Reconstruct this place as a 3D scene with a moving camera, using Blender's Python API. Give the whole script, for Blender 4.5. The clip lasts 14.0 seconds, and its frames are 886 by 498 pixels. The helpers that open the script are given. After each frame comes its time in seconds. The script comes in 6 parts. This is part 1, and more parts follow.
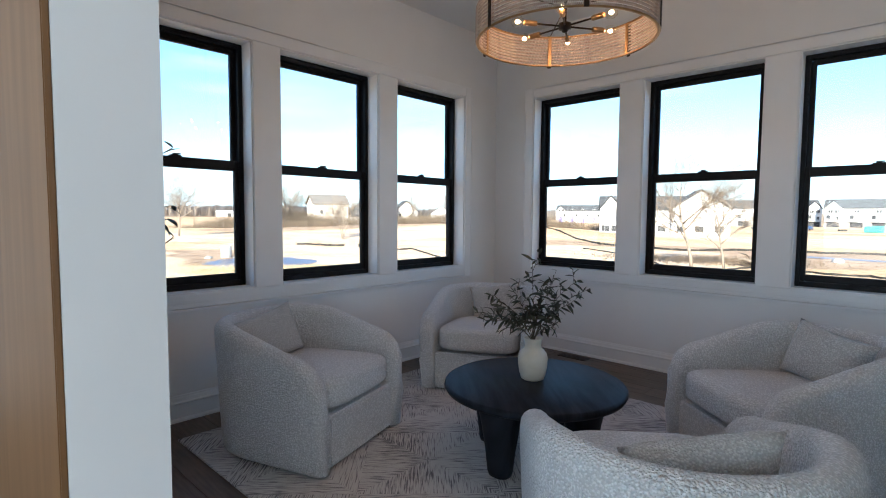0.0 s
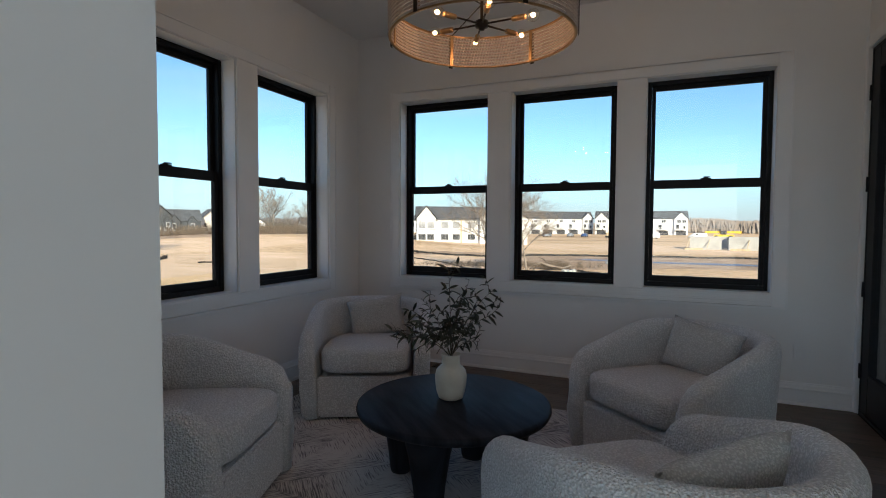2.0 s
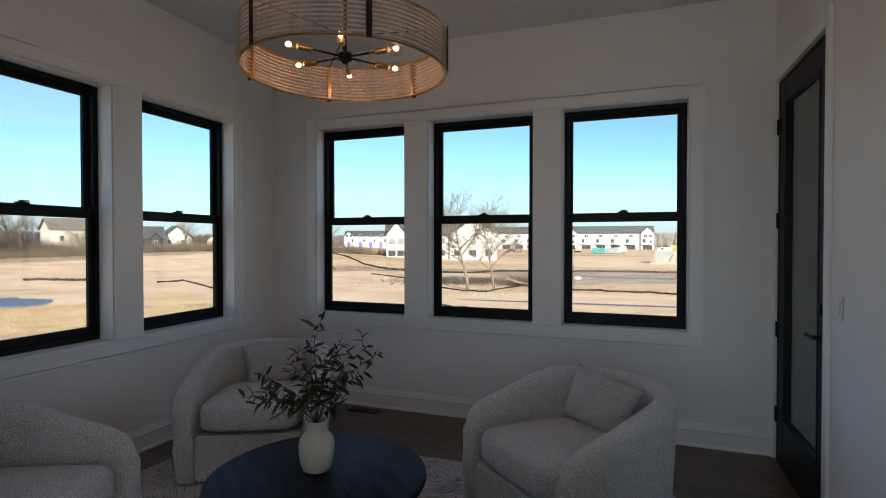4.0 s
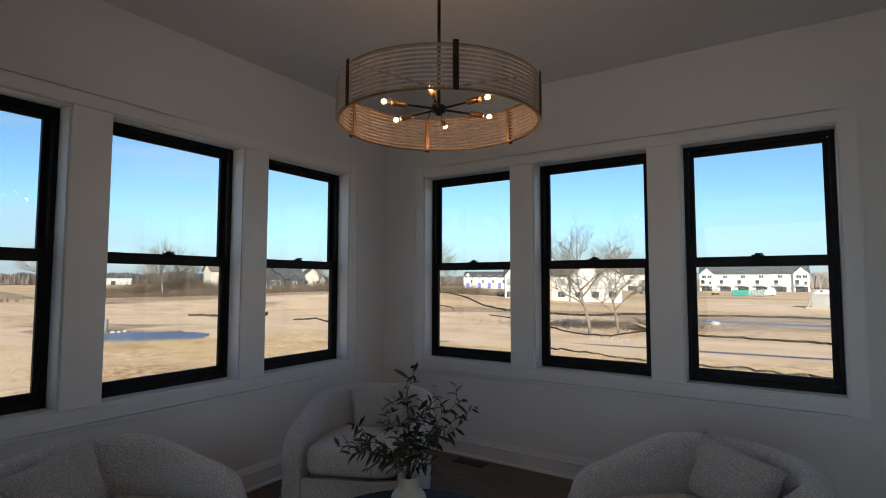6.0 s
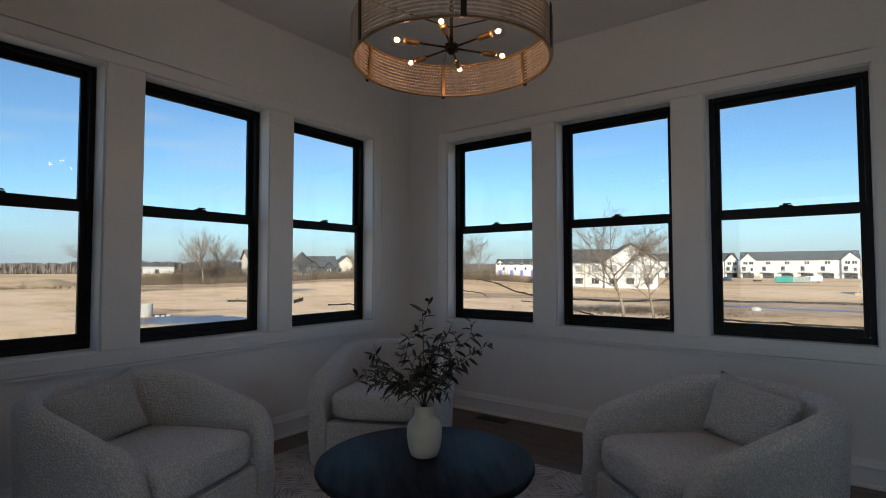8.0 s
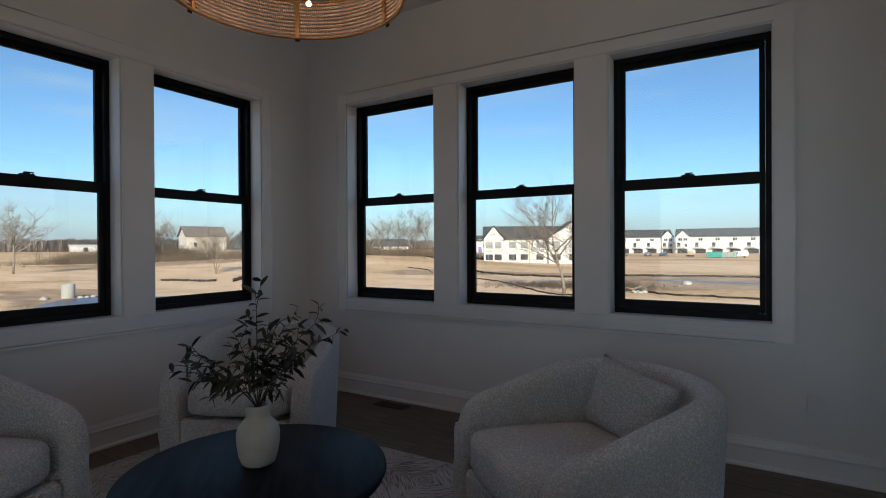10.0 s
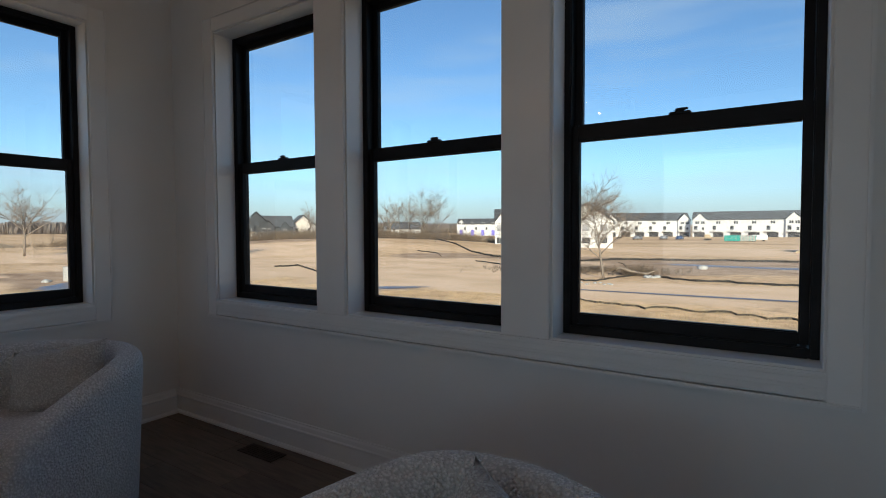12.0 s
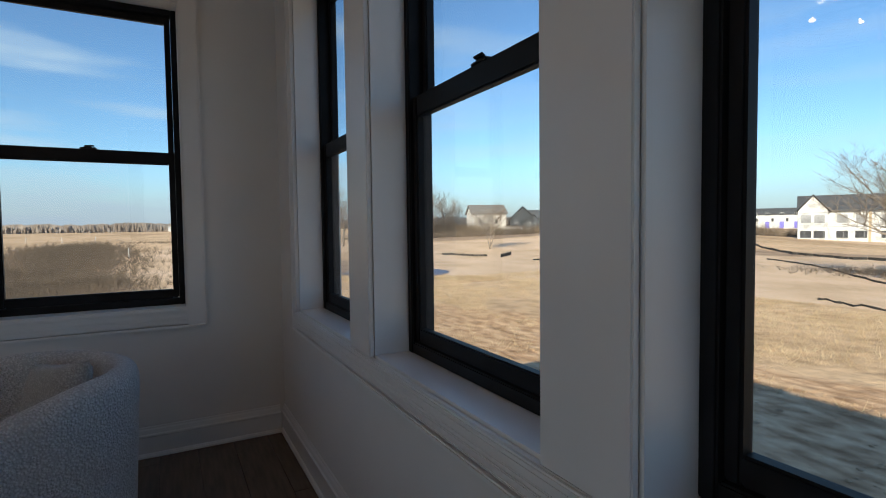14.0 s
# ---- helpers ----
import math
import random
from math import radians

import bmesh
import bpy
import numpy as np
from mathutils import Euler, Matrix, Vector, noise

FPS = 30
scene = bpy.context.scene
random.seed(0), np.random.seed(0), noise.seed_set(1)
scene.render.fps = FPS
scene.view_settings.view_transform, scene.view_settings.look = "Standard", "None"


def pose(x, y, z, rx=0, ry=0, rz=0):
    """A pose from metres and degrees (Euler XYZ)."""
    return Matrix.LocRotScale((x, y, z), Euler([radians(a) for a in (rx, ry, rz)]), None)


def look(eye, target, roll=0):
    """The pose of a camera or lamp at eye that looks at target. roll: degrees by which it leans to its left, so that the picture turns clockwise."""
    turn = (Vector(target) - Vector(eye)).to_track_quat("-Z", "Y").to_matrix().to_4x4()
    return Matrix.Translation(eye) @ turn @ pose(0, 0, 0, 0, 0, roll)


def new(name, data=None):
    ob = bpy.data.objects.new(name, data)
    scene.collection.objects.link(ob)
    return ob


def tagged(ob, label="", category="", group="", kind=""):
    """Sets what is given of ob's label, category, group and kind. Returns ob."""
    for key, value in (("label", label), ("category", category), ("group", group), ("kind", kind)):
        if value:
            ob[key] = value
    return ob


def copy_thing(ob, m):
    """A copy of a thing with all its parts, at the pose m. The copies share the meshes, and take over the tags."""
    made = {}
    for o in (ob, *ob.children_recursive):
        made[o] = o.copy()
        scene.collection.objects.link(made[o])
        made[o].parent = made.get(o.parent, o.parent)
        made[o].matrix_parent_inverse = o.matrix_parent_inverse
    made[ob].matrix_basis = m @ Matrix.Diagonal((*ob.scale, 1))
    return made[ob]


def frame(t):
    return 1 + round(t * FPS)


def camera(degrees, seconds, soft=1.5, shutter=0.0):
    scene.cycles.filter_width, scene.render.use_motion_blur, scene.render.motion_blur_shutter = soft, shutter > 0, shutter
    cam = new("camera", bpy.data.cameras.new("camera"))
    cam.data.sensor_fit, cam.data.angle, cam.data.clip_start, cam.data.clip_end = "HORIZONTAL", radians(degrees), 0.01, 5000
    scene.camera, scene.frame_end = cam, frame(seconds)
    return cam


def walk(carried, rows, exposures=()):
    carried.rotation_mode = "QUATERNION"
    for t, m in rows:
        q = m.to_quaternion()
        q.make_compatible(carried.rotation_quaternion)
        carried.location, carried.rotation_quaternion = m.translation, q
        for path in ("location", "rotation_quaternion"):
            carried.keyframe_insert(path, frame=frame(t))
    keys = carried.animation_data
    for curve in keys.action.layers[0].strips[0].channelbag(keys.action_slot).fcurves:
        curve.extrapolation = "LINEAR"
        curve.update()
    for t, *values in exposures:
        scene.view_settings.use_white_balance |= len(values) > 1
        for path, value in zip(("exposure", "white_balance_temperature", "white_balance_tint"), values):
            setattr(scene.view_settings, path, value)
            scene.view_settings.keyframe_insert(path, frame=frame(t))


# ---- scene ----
cam = camera(81.4, 14.0, 1.0)
PATH = [
    (0, (-0.012, -0.001, 1.275), (-1.380, 1.452, 1.145), 0.4),
    (0.5, (-0.208, 0.131, 1.272), (-1.391, 1.739, 1.151), 0.5),
    (1, (-0.384, 0.143, 1.270), (-1.363, 1.884, 1.168), 0.5),
    (1.5, (-0.552, 0.016, 1.271), (-1.414, 1.818, 1.178), 0.5),
    (2, (-0.558, -0.037, 1.259), (-1.344, 1.800, 1.170), 0.3),
    (2.5, (-0.494, -0.005, 1.272), (-1.197, 1.865, 1.177), 0.2),
    (3, (-0.361, 0.123, 1.311), (-1.017, 2.010, 1.213), -0.0),
    (5.5, (-0.160, 0.498, 1.515), (-1.109, 2.254, 1.641), 0.1),
    (6, (-0.143, 0.474, 1.458), (-1.238, 2.143, 1.586), 0.1),
    (6.5, (-0.103, 0.475, 1.413), (-1.287, 2.083, 1.535), 0.1),
    (7, (-0.073, 0.469, 1.328), (-1.307, 2.038, 1.441), -0.0),
    (9.5, (-0.030, 0.776, 1.201), (-1.095, 2.469, 1.213), -0.2),
    (10, (0.079, 1.006, 1.214), (-0.957, 2.717, 1.205), -0.3),
    (10.5, (0.109, 1.272, 1.208), (-0.931, 2.980, 1.170), -0.3),
    (11, (0.108, 1.615, 1.262), (-0.927, 3.325, 1.187), -0.5),
    (11.5, (0.092, 2.034, 1.234), (-0.948, 3.741, 1.168), -0.3),
    (12, (0.030, 2.377, 1.213), (-1.051, 4.058, 1.138), -0.2),
    (12.5, (0.002, 2.751, 1.252), (-1.197, 4.350, 1.164), -0.3),
    (13, (0.001, 3.145, 1.228), (-1.375, 4.594, 1.144), -0.7),
    (13.5, (-0.089, 3.471, 1.225), (-1.705, 4.647, 1.140), -0.7),
    (14, (-0.193, 3.705, 1.212), (-1.953, 4.651, 1.120), -0.7),
]
walk(cam, [(t, look(eye, target, roll)) for t, eye, target, roll in PATH],
     exposures=[(0.0, 2.3, 6150, 10), (0.5, 2.0, 6200, 10), (1.0, 1.6, 6300, 10), (1.5, 1.25, 6500, 10), (2.0, 1.3, 6500, 10), (2.5, 1.35, 6500, 10), (3.0, 1.35, 6500, 10), (5.5, 1.1, 6500, 10), (6.5, 1.0, 6500, 10), (9.5, 0.9, 6450, 10), (12.5, 0.9, 6450, 10), (14.0, 1.02, 6450, 10)])

# ---------------------------------------------------------------- light
SUN_EL, SUN_AZ = 25.0, 145.0
world = bpy.data.worlds.new("sky")
scene.world = world
world.use_nodes = True
wn, wl = world.node_tree.nodes, world.node_tree.links
sky = wn.new("ShaderNodeTexSky")
sky.sky_type, sky.sun_disc = "NISHITA", False
sky.sun_elevation, sky.sun_rotation = radians(SUN_EL), radians(SUN_AZ)
sky.air_density, sky.dust_density, sky.ozone_density = 1.0, 0.1, 3.0
tint = wn.new("ShaderNodeMix")
tint.data_type, tint.blend_type = "RGBA", "MULTIPLY"
tint.inputs["Factor"].default_value = 1.0
tint.inputs[7].default_value = (0.81, 1.02, 1.14, 1)
wl.new(sky.outputs[0], tint.inputs[6])
# thin streaks of high cloud
wtc, wmp, wno, wrp, wmx = wn.new("ShaderNodeTexCoord"), wn.new("ShaderNodeMapping"), wn.new("ShaderNodeTexNoise"), wn.new("ShaderNodeMapRange"), wn.new("ShaderNodeMix")
wmp.inputs["Scale"].default_value = (1.6, 1.6, 13.0)
wno.inputs["Scale"].default_value, wno.inputs["Detail"].default_value = 1.5, 5
wrp.inputs["From Min"].default_value, wrp.inputs["From Max"].default_value, wrp.inputs["To Max"].default_value = 0.48, 0.76, 0.42
wmx.data_type = "RGBA"
wmx.inputs[7].default_value = (4.1, 5.2, 6.1, 1)
wl.new(wtc.outputs["Generated"], wmp.inputs[0])
wl.new(wmp.outputs[0], wno.inputs["Vector"])
wl.new(wno.outputs[0], wrp.inputs["Value"])
# the streaks thicken to the west
wse, wst, wmu = wn.new("ShaderNodeSeparateXYZ"), wn.new("ShaderNodeMapRange"), wn.new("ShaderNodeMath")
wst.inputs["From Min"].default_value, wst.inputs["From Max"].default_value = -0.80, -0.97
wst.inputs["To Min"].default_value, wst.inputs["To Max"].default_value = 1.0, 2.7
wmu.operation, wmu.use_clamp = "MULTIPLY", True
wl.new(wtc.outputs["Generated"], wse.inputs[0])
wl.new(wse.outputs[0], wst.inputs["Value"])
wl.new(wst.outputs[0], wmu.inputs[0])
wl.new(wrp.outputs[0], wmu.inputs[1])
wl.new(wmu.outputs[0], wmx.inputs["Factor"])
wl.new(tint.outputs[2], wmx.inputs[6])
# pale haze towards the horizon
wsp, whz, whm = wn.new("ShaderNodeSeparateXYZ"), wn.new("ShaderNodeMapRange"), wn.new("ShaderNodeMix")
whz.interpolation_type = "SMOOTHSTEP"
whz.inputs["From Min"].default_value, whz.inputs["From Max"].default_value = -0.02, 0.14
whz.inputs["To Min"].default_value, whz.inputs["To Max"].default_value = 0.86, 0.0
whm.data_type = "RGBA"
whm.inputs[7].default_value = (2.70, 3.28, 4.15, 1)
wl.new(wtc.outputs["Generated"], wsp.inputs[0])
wl.new(wsp.outputs[2], whz.inputs["Value"])
wl.new(whz.outputs[0], whm.inputs["Factor"])
wl.new(wmx.outputs[2], whm.inputs[6])
wl.new(whm.outputs[2], wn["Background"].inputs[0])
wn["Background"].inputs[1].default_value = 0.076

sun_data = bpy.data.lights.new("sun", "SUN")
sun_data.energy, sun_data.angle, sun_data.color = 3.4, radians(0.6), (1.0, 0.905, 0.70)
sun = new("sun", sun_data)
az = radians(SUN_AZ)
toward = Vector((math.sin(az) * math.cos(radians(SUN_EL)), math.cos(az) * math.cos(radians(SUN_EL)), math.sin(radians(SUN_EL))))
sun.matrix_world = look(toward * 60, (0, 0, 0))


HALL_SOUTH_WATTS, HALL_EAST_FILL_WATTS = 15.0, 14.0
BULB_WATTS = 0.30


# ---------------------------------------------------------------- materials
def base_mat(name, rough=0.6, metal=0.0, spec=0.5):
    m = bpy.data.materials.new(name)
    m.use_nodes = True
    b = m.node_tree.nodes["Principled BSDF"]
    b.inputs["Roughness"].default_value = rough
    b.inputs["Metallic"].default_value = metal
    b.inputs["Specular IOR Level"].default_value = spec
    return m, m.node_tree.nodes, m.node_tree.links, b


def noise_mat(name, c1, c2, scale=6.0, detail=5.0, rough=0.6, metal=0.0, bump=0.0, bump_scale=60.0, bump_dist=0.002, spread=(0.35, 0.65), stretch=(1, 1, 1), vary=0.0, spec=0.5, coords="Object"):
    m, n, l, b = base_mat(name, rough, metal, spec)
    tc, mp = n.new("ShaderNodeTexCoord"), n.new("ShaderNodeMapping")
    mp.inputs["Scale"].default_value = stretch
    l.new(tc.outputs[coords], mp.inputs[0])
    t = n.new("ShaderNodeTexNoise")
    t.inputs["Scale"].default_value, t.inputs["Detail"].default_value = scale, detail
    l.new(mp.outputs[0], t.inputs["Vector"])
    r = n.new("ShaderNodeValToRGB")
    r.color_ramp.elements[0].position, r.color_ramp.elements[1].position = spread
    r.color_ramp.elements[0].color, r.color_ramp.elements[1].color = (*c1, 1), (*c2, 1)
    l.new(t.outputs[0], r.inputs[0])
    out = r.outputs[0]
    if vary:
        info, hsv, mr = n.new("ShaderNodeObjectInfo"), n.new("ShaderNodeHueSaturation"), n.new("ShaderNodeMapRange")
        mr.inputs["To Min"].default_value, mr.inputs["To Max"].default_value = 1 - vary, 1 + vary
        l.new(info.outputs["Random"], mr.inputs["Value"])
        l.new(mr.outputs[0], hsv.inputs["Value"])
        l.new(out, hsv.inputs["Color"])
        out = hsv.outputs[0]
    l.new(out, b.inputs["Base Color"])
    if bump:
        t2, bp = n.new("ShaderNodeTexNoise"), n.new("ShaderNodeBump")
        t2.inputs["Scale"].default_value, t2.inputs["Detail"].default_value = bump_scale, 4
        bp.inputs["Strength"].default_value, bp.inputs["Distance"].default_value = bump, bump_dist
        l.new(mp.outputs[0], t2.inputs["Vector"])
        l.new(t2.outputs[0], bp.inputs["Height"])
        l.new(bp.outputs[0], b.inputs["Normal"])
    return m


WALL = noise_mat("wall_paint", (0.80, 0.795, 0.78), (0.85, 0.845, 0.83), 1.3, 4, 0.75, bump=0.12, bump_scale=220, bump_dist=0.001)
TRIM = noise_mat("trim_paint", (0.83, 0.83, 0.825), (0.87, 0.87, 0.865), 3, 4, 0.28, bump=0.05, bump_scale=90, bump_dist=0.001)
CEIL = noise_mat("ceiling_paint", (0.76, 0.76, 0.75), (0.80, 0.80, 0.79), 1.2, 4, 0.85, bump=0.15, bump_scale=160, bump_dist=0.001)
BLACK = noise_mat("black_window_finish", (0.010, 0.010, 0.011), (0.016, 0.016, 0.018), 8, 4, 0.48, bump=0.05, bump_scale=200, bump_dist=0.0008, spec=0.16)
WOOD_FLOOR = noise_mat("floor_oak", (0.10, 0.072, 0.054), (0.165, 0.12, 0.09), 5, 8, 0.42, bump=0.12, bump_scale=60, bump_dist=0.001, stretch=(1, 9, 1), vary=0.18)
GAP = noise_mat("floor_gap", (0.01, 0.008, 0.006), (0.02, 0.016, 0.012), 5, 3, 0.9)
DARK_WOOD = noise_mat("dark_stained_wood", (0.008, 0.010, 0.014), (0.022, 0.026, 0.034), 4, 8, 0.46, bump=0.35, bump_scale=26, bump_dist=0.002, stretch=(1, 7, 1), spec=0.09)
CERAMIC = noise_mat("cream_ceramic", (0.62, 0.57, 0.47), (0.74, 0.69, 0.59), 9, 5, 0.45, bump=0.08, bump_scale=80, bump_dist=0.001)
BRONZE = noise_mat("dark_bronze", (0.030, 0.022, 0.016), (0.055, 0.040, 0.028), 20, 4, 0.42, metal=0.8)
BRASS = noise_mat("aged_brass", (0.30, 0.19, 0.09), (0.40, 0.26, 0.13), 20, 4, 0.38, metal=0.9)
WHITE_PLASTIC = noise_mat("white_plastic", (0.78, 0.78, 0.77), (0.82, 0.82, 0.81), 10, 3, 0.35)
EARTH = noise_mat("bare_earth", (0.10, 0.08, 0.06), (0.16, 0.13, 0.10), 1.5, 6, 0.95)
SIDING_OWN = noise_mat("white_siding", (0.66, 0.66, 0.65), (0.74, 0.74, 0.73), 2, 4, 0.6)
SHINGLE = noise_mat("dark_shingle", (0.030, 0.032, 0.036), (0.055, 0.056, 0.06), 3, 6, 0.9)


def boucle(name, c1, c2, nub=95, depth=0.014):
    m, n, l, b = base_mat(name, 0.95, 0, 0.2)
    tc = n.new("ShaderNodeTexCoord")
    v = n.new("ShaderNodeTexVoronoi")
    v.inputs["Scale"].default_value = nub
    big = n.new("ShaderNodeTexNoise")
    big.inputs["Scale"].default_value, big.inputs["Detail"].default_value = nub * 0.8, 5
    l.new(tc.outputs["Object"], v.inputs["Vector"])
    l.new(tc.outputs["Object"], big.inputs["Vector"])
    mix = n.new("ShaderNodeMath")
    mix.operation = "MULTIPLY_ADD"
    mix.inputs[1].default_value = -0.85
    l.new(v.outputs["Distance"], mix.inputs[0])
    l.new(big.outputs[0], mix.inputs[2])
    r = n.new("ShaderNodeValToRGB")
    r.color_ramp.elements[0].position, r.color_ramp.elements[1].position = -0.0, 0.30
    r.color_ramp.elements[0].color, r.color_ramp.elements[1].color = (*c1, 1), (*c2, 1)
    l.new(mix.outputs[0], r.inputs[0])
    l.new(r.outputs[0], b.inputs["Base Color"])
    bp = n.new("ShaderNodeBump")
    bp.inputs["Strength"].default_value, bp.inputs["Distance"].default_value = 1.0, depth
    l.new(mix.outputs[0], bp.inputs["Height"])
    l.new(bp.outputs[0], b.inputs["Normal"])
    b.inputs["Sheen Weight"].default_value = 0.25
    return m


BOUCLE = boucle("cream_boucle", (0.68, 0.68, 0.68), (0.90, 0.90, 0.90), 125, 0.013)
PILLOW = boucle("greige_pillow_cloth", (0.47, 0.465, 0.45), (0.66, 0.65, 0.635), 140, 0.008)


def glass_mat(name, tint=(0.97, 0.985, 0.98)):
    m = bpy.data.materials.new(name)
    m.use_nodes = True
    n, l = m.node_tree.nodes, m.node_tree.links
    n.remove(n["Principled BSDF"])
    tr, gl, lw, mx = n.new("ShaderNodeBsdfTransparent"), n.new("ShaderNodeBsdfGlossy"), n.new("ShaderNodeLayerWeight"), n.new("ShaderNodeMixShader")
    tr.inputs[0].default_value = (*tint, 1)
    gl.inputs["Roughness"].default_value = 0.0
    pw, ma = n.new("ShaderNodeMath"), n.new("ShaderNodeMath")
    pw.operation, ma.operation = "POWER", "MULTIPLY_ADD"
    pw.inputs[1].default_value, ma.inputs[1].default_value, ma.inputs[2].default_value = 5.0, 0.96, 0.035
    lw.inputs["Blend"].default_value = 0.5
    l.new(lw.outputs["Facing"], pw.inputs[0])
    l.new(pw.outputs[0], ma.inputs[0])
    l.new(ma.outputs[0], mx.inputs[0])
    l.new(tr.outputs[0], mx.inputs[1])
    l.new(gl.outputs[0], mx.inputs[2])
    l.new(mx.outputs[0], n["Material Output"].inputs[0])
    return m


GLASS = glass_mat("clear_glass")


def emitter(name, color, strength):
    m = bpy.data.materials.new(name)
    m.use_nodes = True
    n, l = m.node_tree.nodes, m.node_tree.links
    n.remove(n["Principled BSDF"])
    e = n.new("ShaderNodeEmission")
    e.inputs[0].default_value, e.inputs[1].default_value = (*color, 1), strength
    l.new(e.outputs[0], n["Material Output"].inputs[0])
    return m


# ---------------------------------------------------------------- mesh helpers
def to_ob(name, bm, material, smooth=False):
    me = bpy.data.meshes.new(name)
    bmesh.ops.recalc_face_normals(bm, faces=bm.faces)
    bm.to_mesh(me)
    bm.free()
    for p in me.polygons:
        p.use_smooth = smooth
    me.materials.append(material)
    return new(name, me)


def part(name, bm, material, parent, label="", smooth=False):
    ob = to_ob(name, bm, material, smooth)
    ob.parent = parent
    if label:
        ob["label"] = label
    return ob


def share(name, me, parent, m=None, label=""):
    ob = new(name, me)
    ob.parent = parent
    if m is not None:
        ob.matrix_basis = m
    if label:
        ob["label"] = label
    return ob


def thing(name, label, category, m=None, group="", kind=""):
    ob = new(name)
    ob.empty_display_size = 0.1
    if m is not None:
        ob.matrix_basis = m
    return tagged(ob, label, category, group, kind)


def box(bm, lo, hi, bevel=0.0, seg=2):
    lo, hi = Vector(lo), Vector(hi)
    r = bmesh.ops.create_cube(bm, size=1.0, matrix=Matrix.Translation((lo + hi) / 2) @ Matrix.Diagonal((*(hi - lo), 1)))
    if bevel:
        es = list({e for v in r["verts"] for e in v.link_edges})
        bmesh.ops.bevel(bm, geom=es, offset=bevel, segments=seg, affect="EDGES", clamp_overlap=True)
    return bm


def box_bm(lo, hi, bevel=0.0, seg=2):
    return box(bmesh.new(), lo, hi, bevel, seg)


def lathe(bm, profile, seg=32, m=None, close=False):
    """Turns (radius, height) pairs round z."""
    rings = []
    for r, z in profile:
        if r < 1e-5:
            rings.append([bm.verts.new((0, 0, z))])
        else:
            rings.append([bm.verts.new((r * math.cos(2 * math.pi * i / seg), r * math.sin(2 * math.pi * i / seg), z)) for i in range(seg)])
    pairs = list(zip(rings, rings[1:])) + ([(rings[-1], rings[0])] if close else [])
    for a, b in pairs:
        for i in range(seg):
            j = (i + 1) % seg
            if len(a) == 1 and len(b) == 1:
                continue
            if len(a) == 1:
                bm.faces.new((a[0], b[i], b[j]))
            elif len(b) == 1:
                bm.faces.new((a[i], a[j], b[0]))
            else:
                bm.faces.new((a[i], a[j], b[j], b[i]))
    if m is not None:
        bmesh.ops.transform(bm, matrix=m, verts=[v for ring in rings for v in ring])
    return bm


def tube(bm, pts, radii, seg=6):
    """A tapered tube along points."""
    pts = [Vector(p) for p in pts]
    rings = []
    for i, p in enumerate(pts):
        d = (pts[min(i + 1, len(pts) - 1)] - pts[max(i - 1, 0)]).normalized()
        a = d.orthogonal().normalized()
        b = d.cross(a)
        r = radii[i] if hasattr(radii, "__len__") else radii
        rings.append([bm.verts.new(p + r * (math.cos(2 * math.pi * k / seg) * a + math.sin(2 * math.pi * k / seg) * b)) for k in range(seg)])
    for a, b in zip(rings, rings[1:]):
        best = min(range(seg), key=lambda s: (a[0].co - b[s].co).length)
        for k in range(seg):
            bm.faces.new((a[k], a[(k + 1) % seg], b[(k + 1 + best) % seg], b[(k + best) % seg]))
    bm.faces.new(rings[0][::-1])
    bm.faces.new(rings[-1])
    return bm


def extrude_profile(bm, profile, start, end, inward):
    """A moulding: (out, up) pairs swept from start to end along the floor; inward is the way it sticks out."""
    start, end, inward = Vector(start), Vector(end), Vector(inward)
    a = [bm.verts.new(start + inward * o + Vector((0, 0, u))) for o, u in profile]
    b = [bm.verts.new(end + inward * o + Vector((0, 0, u))) for o, u in profile]
    k = len(profile)
    for i in range(k):
        bm.faces.new((a[i], a[(i + 1) % k], b[(i + 1) % k], b[i]))
    bm.faces.new(a[::-1])
    bm.faces.new(b)
    return bm


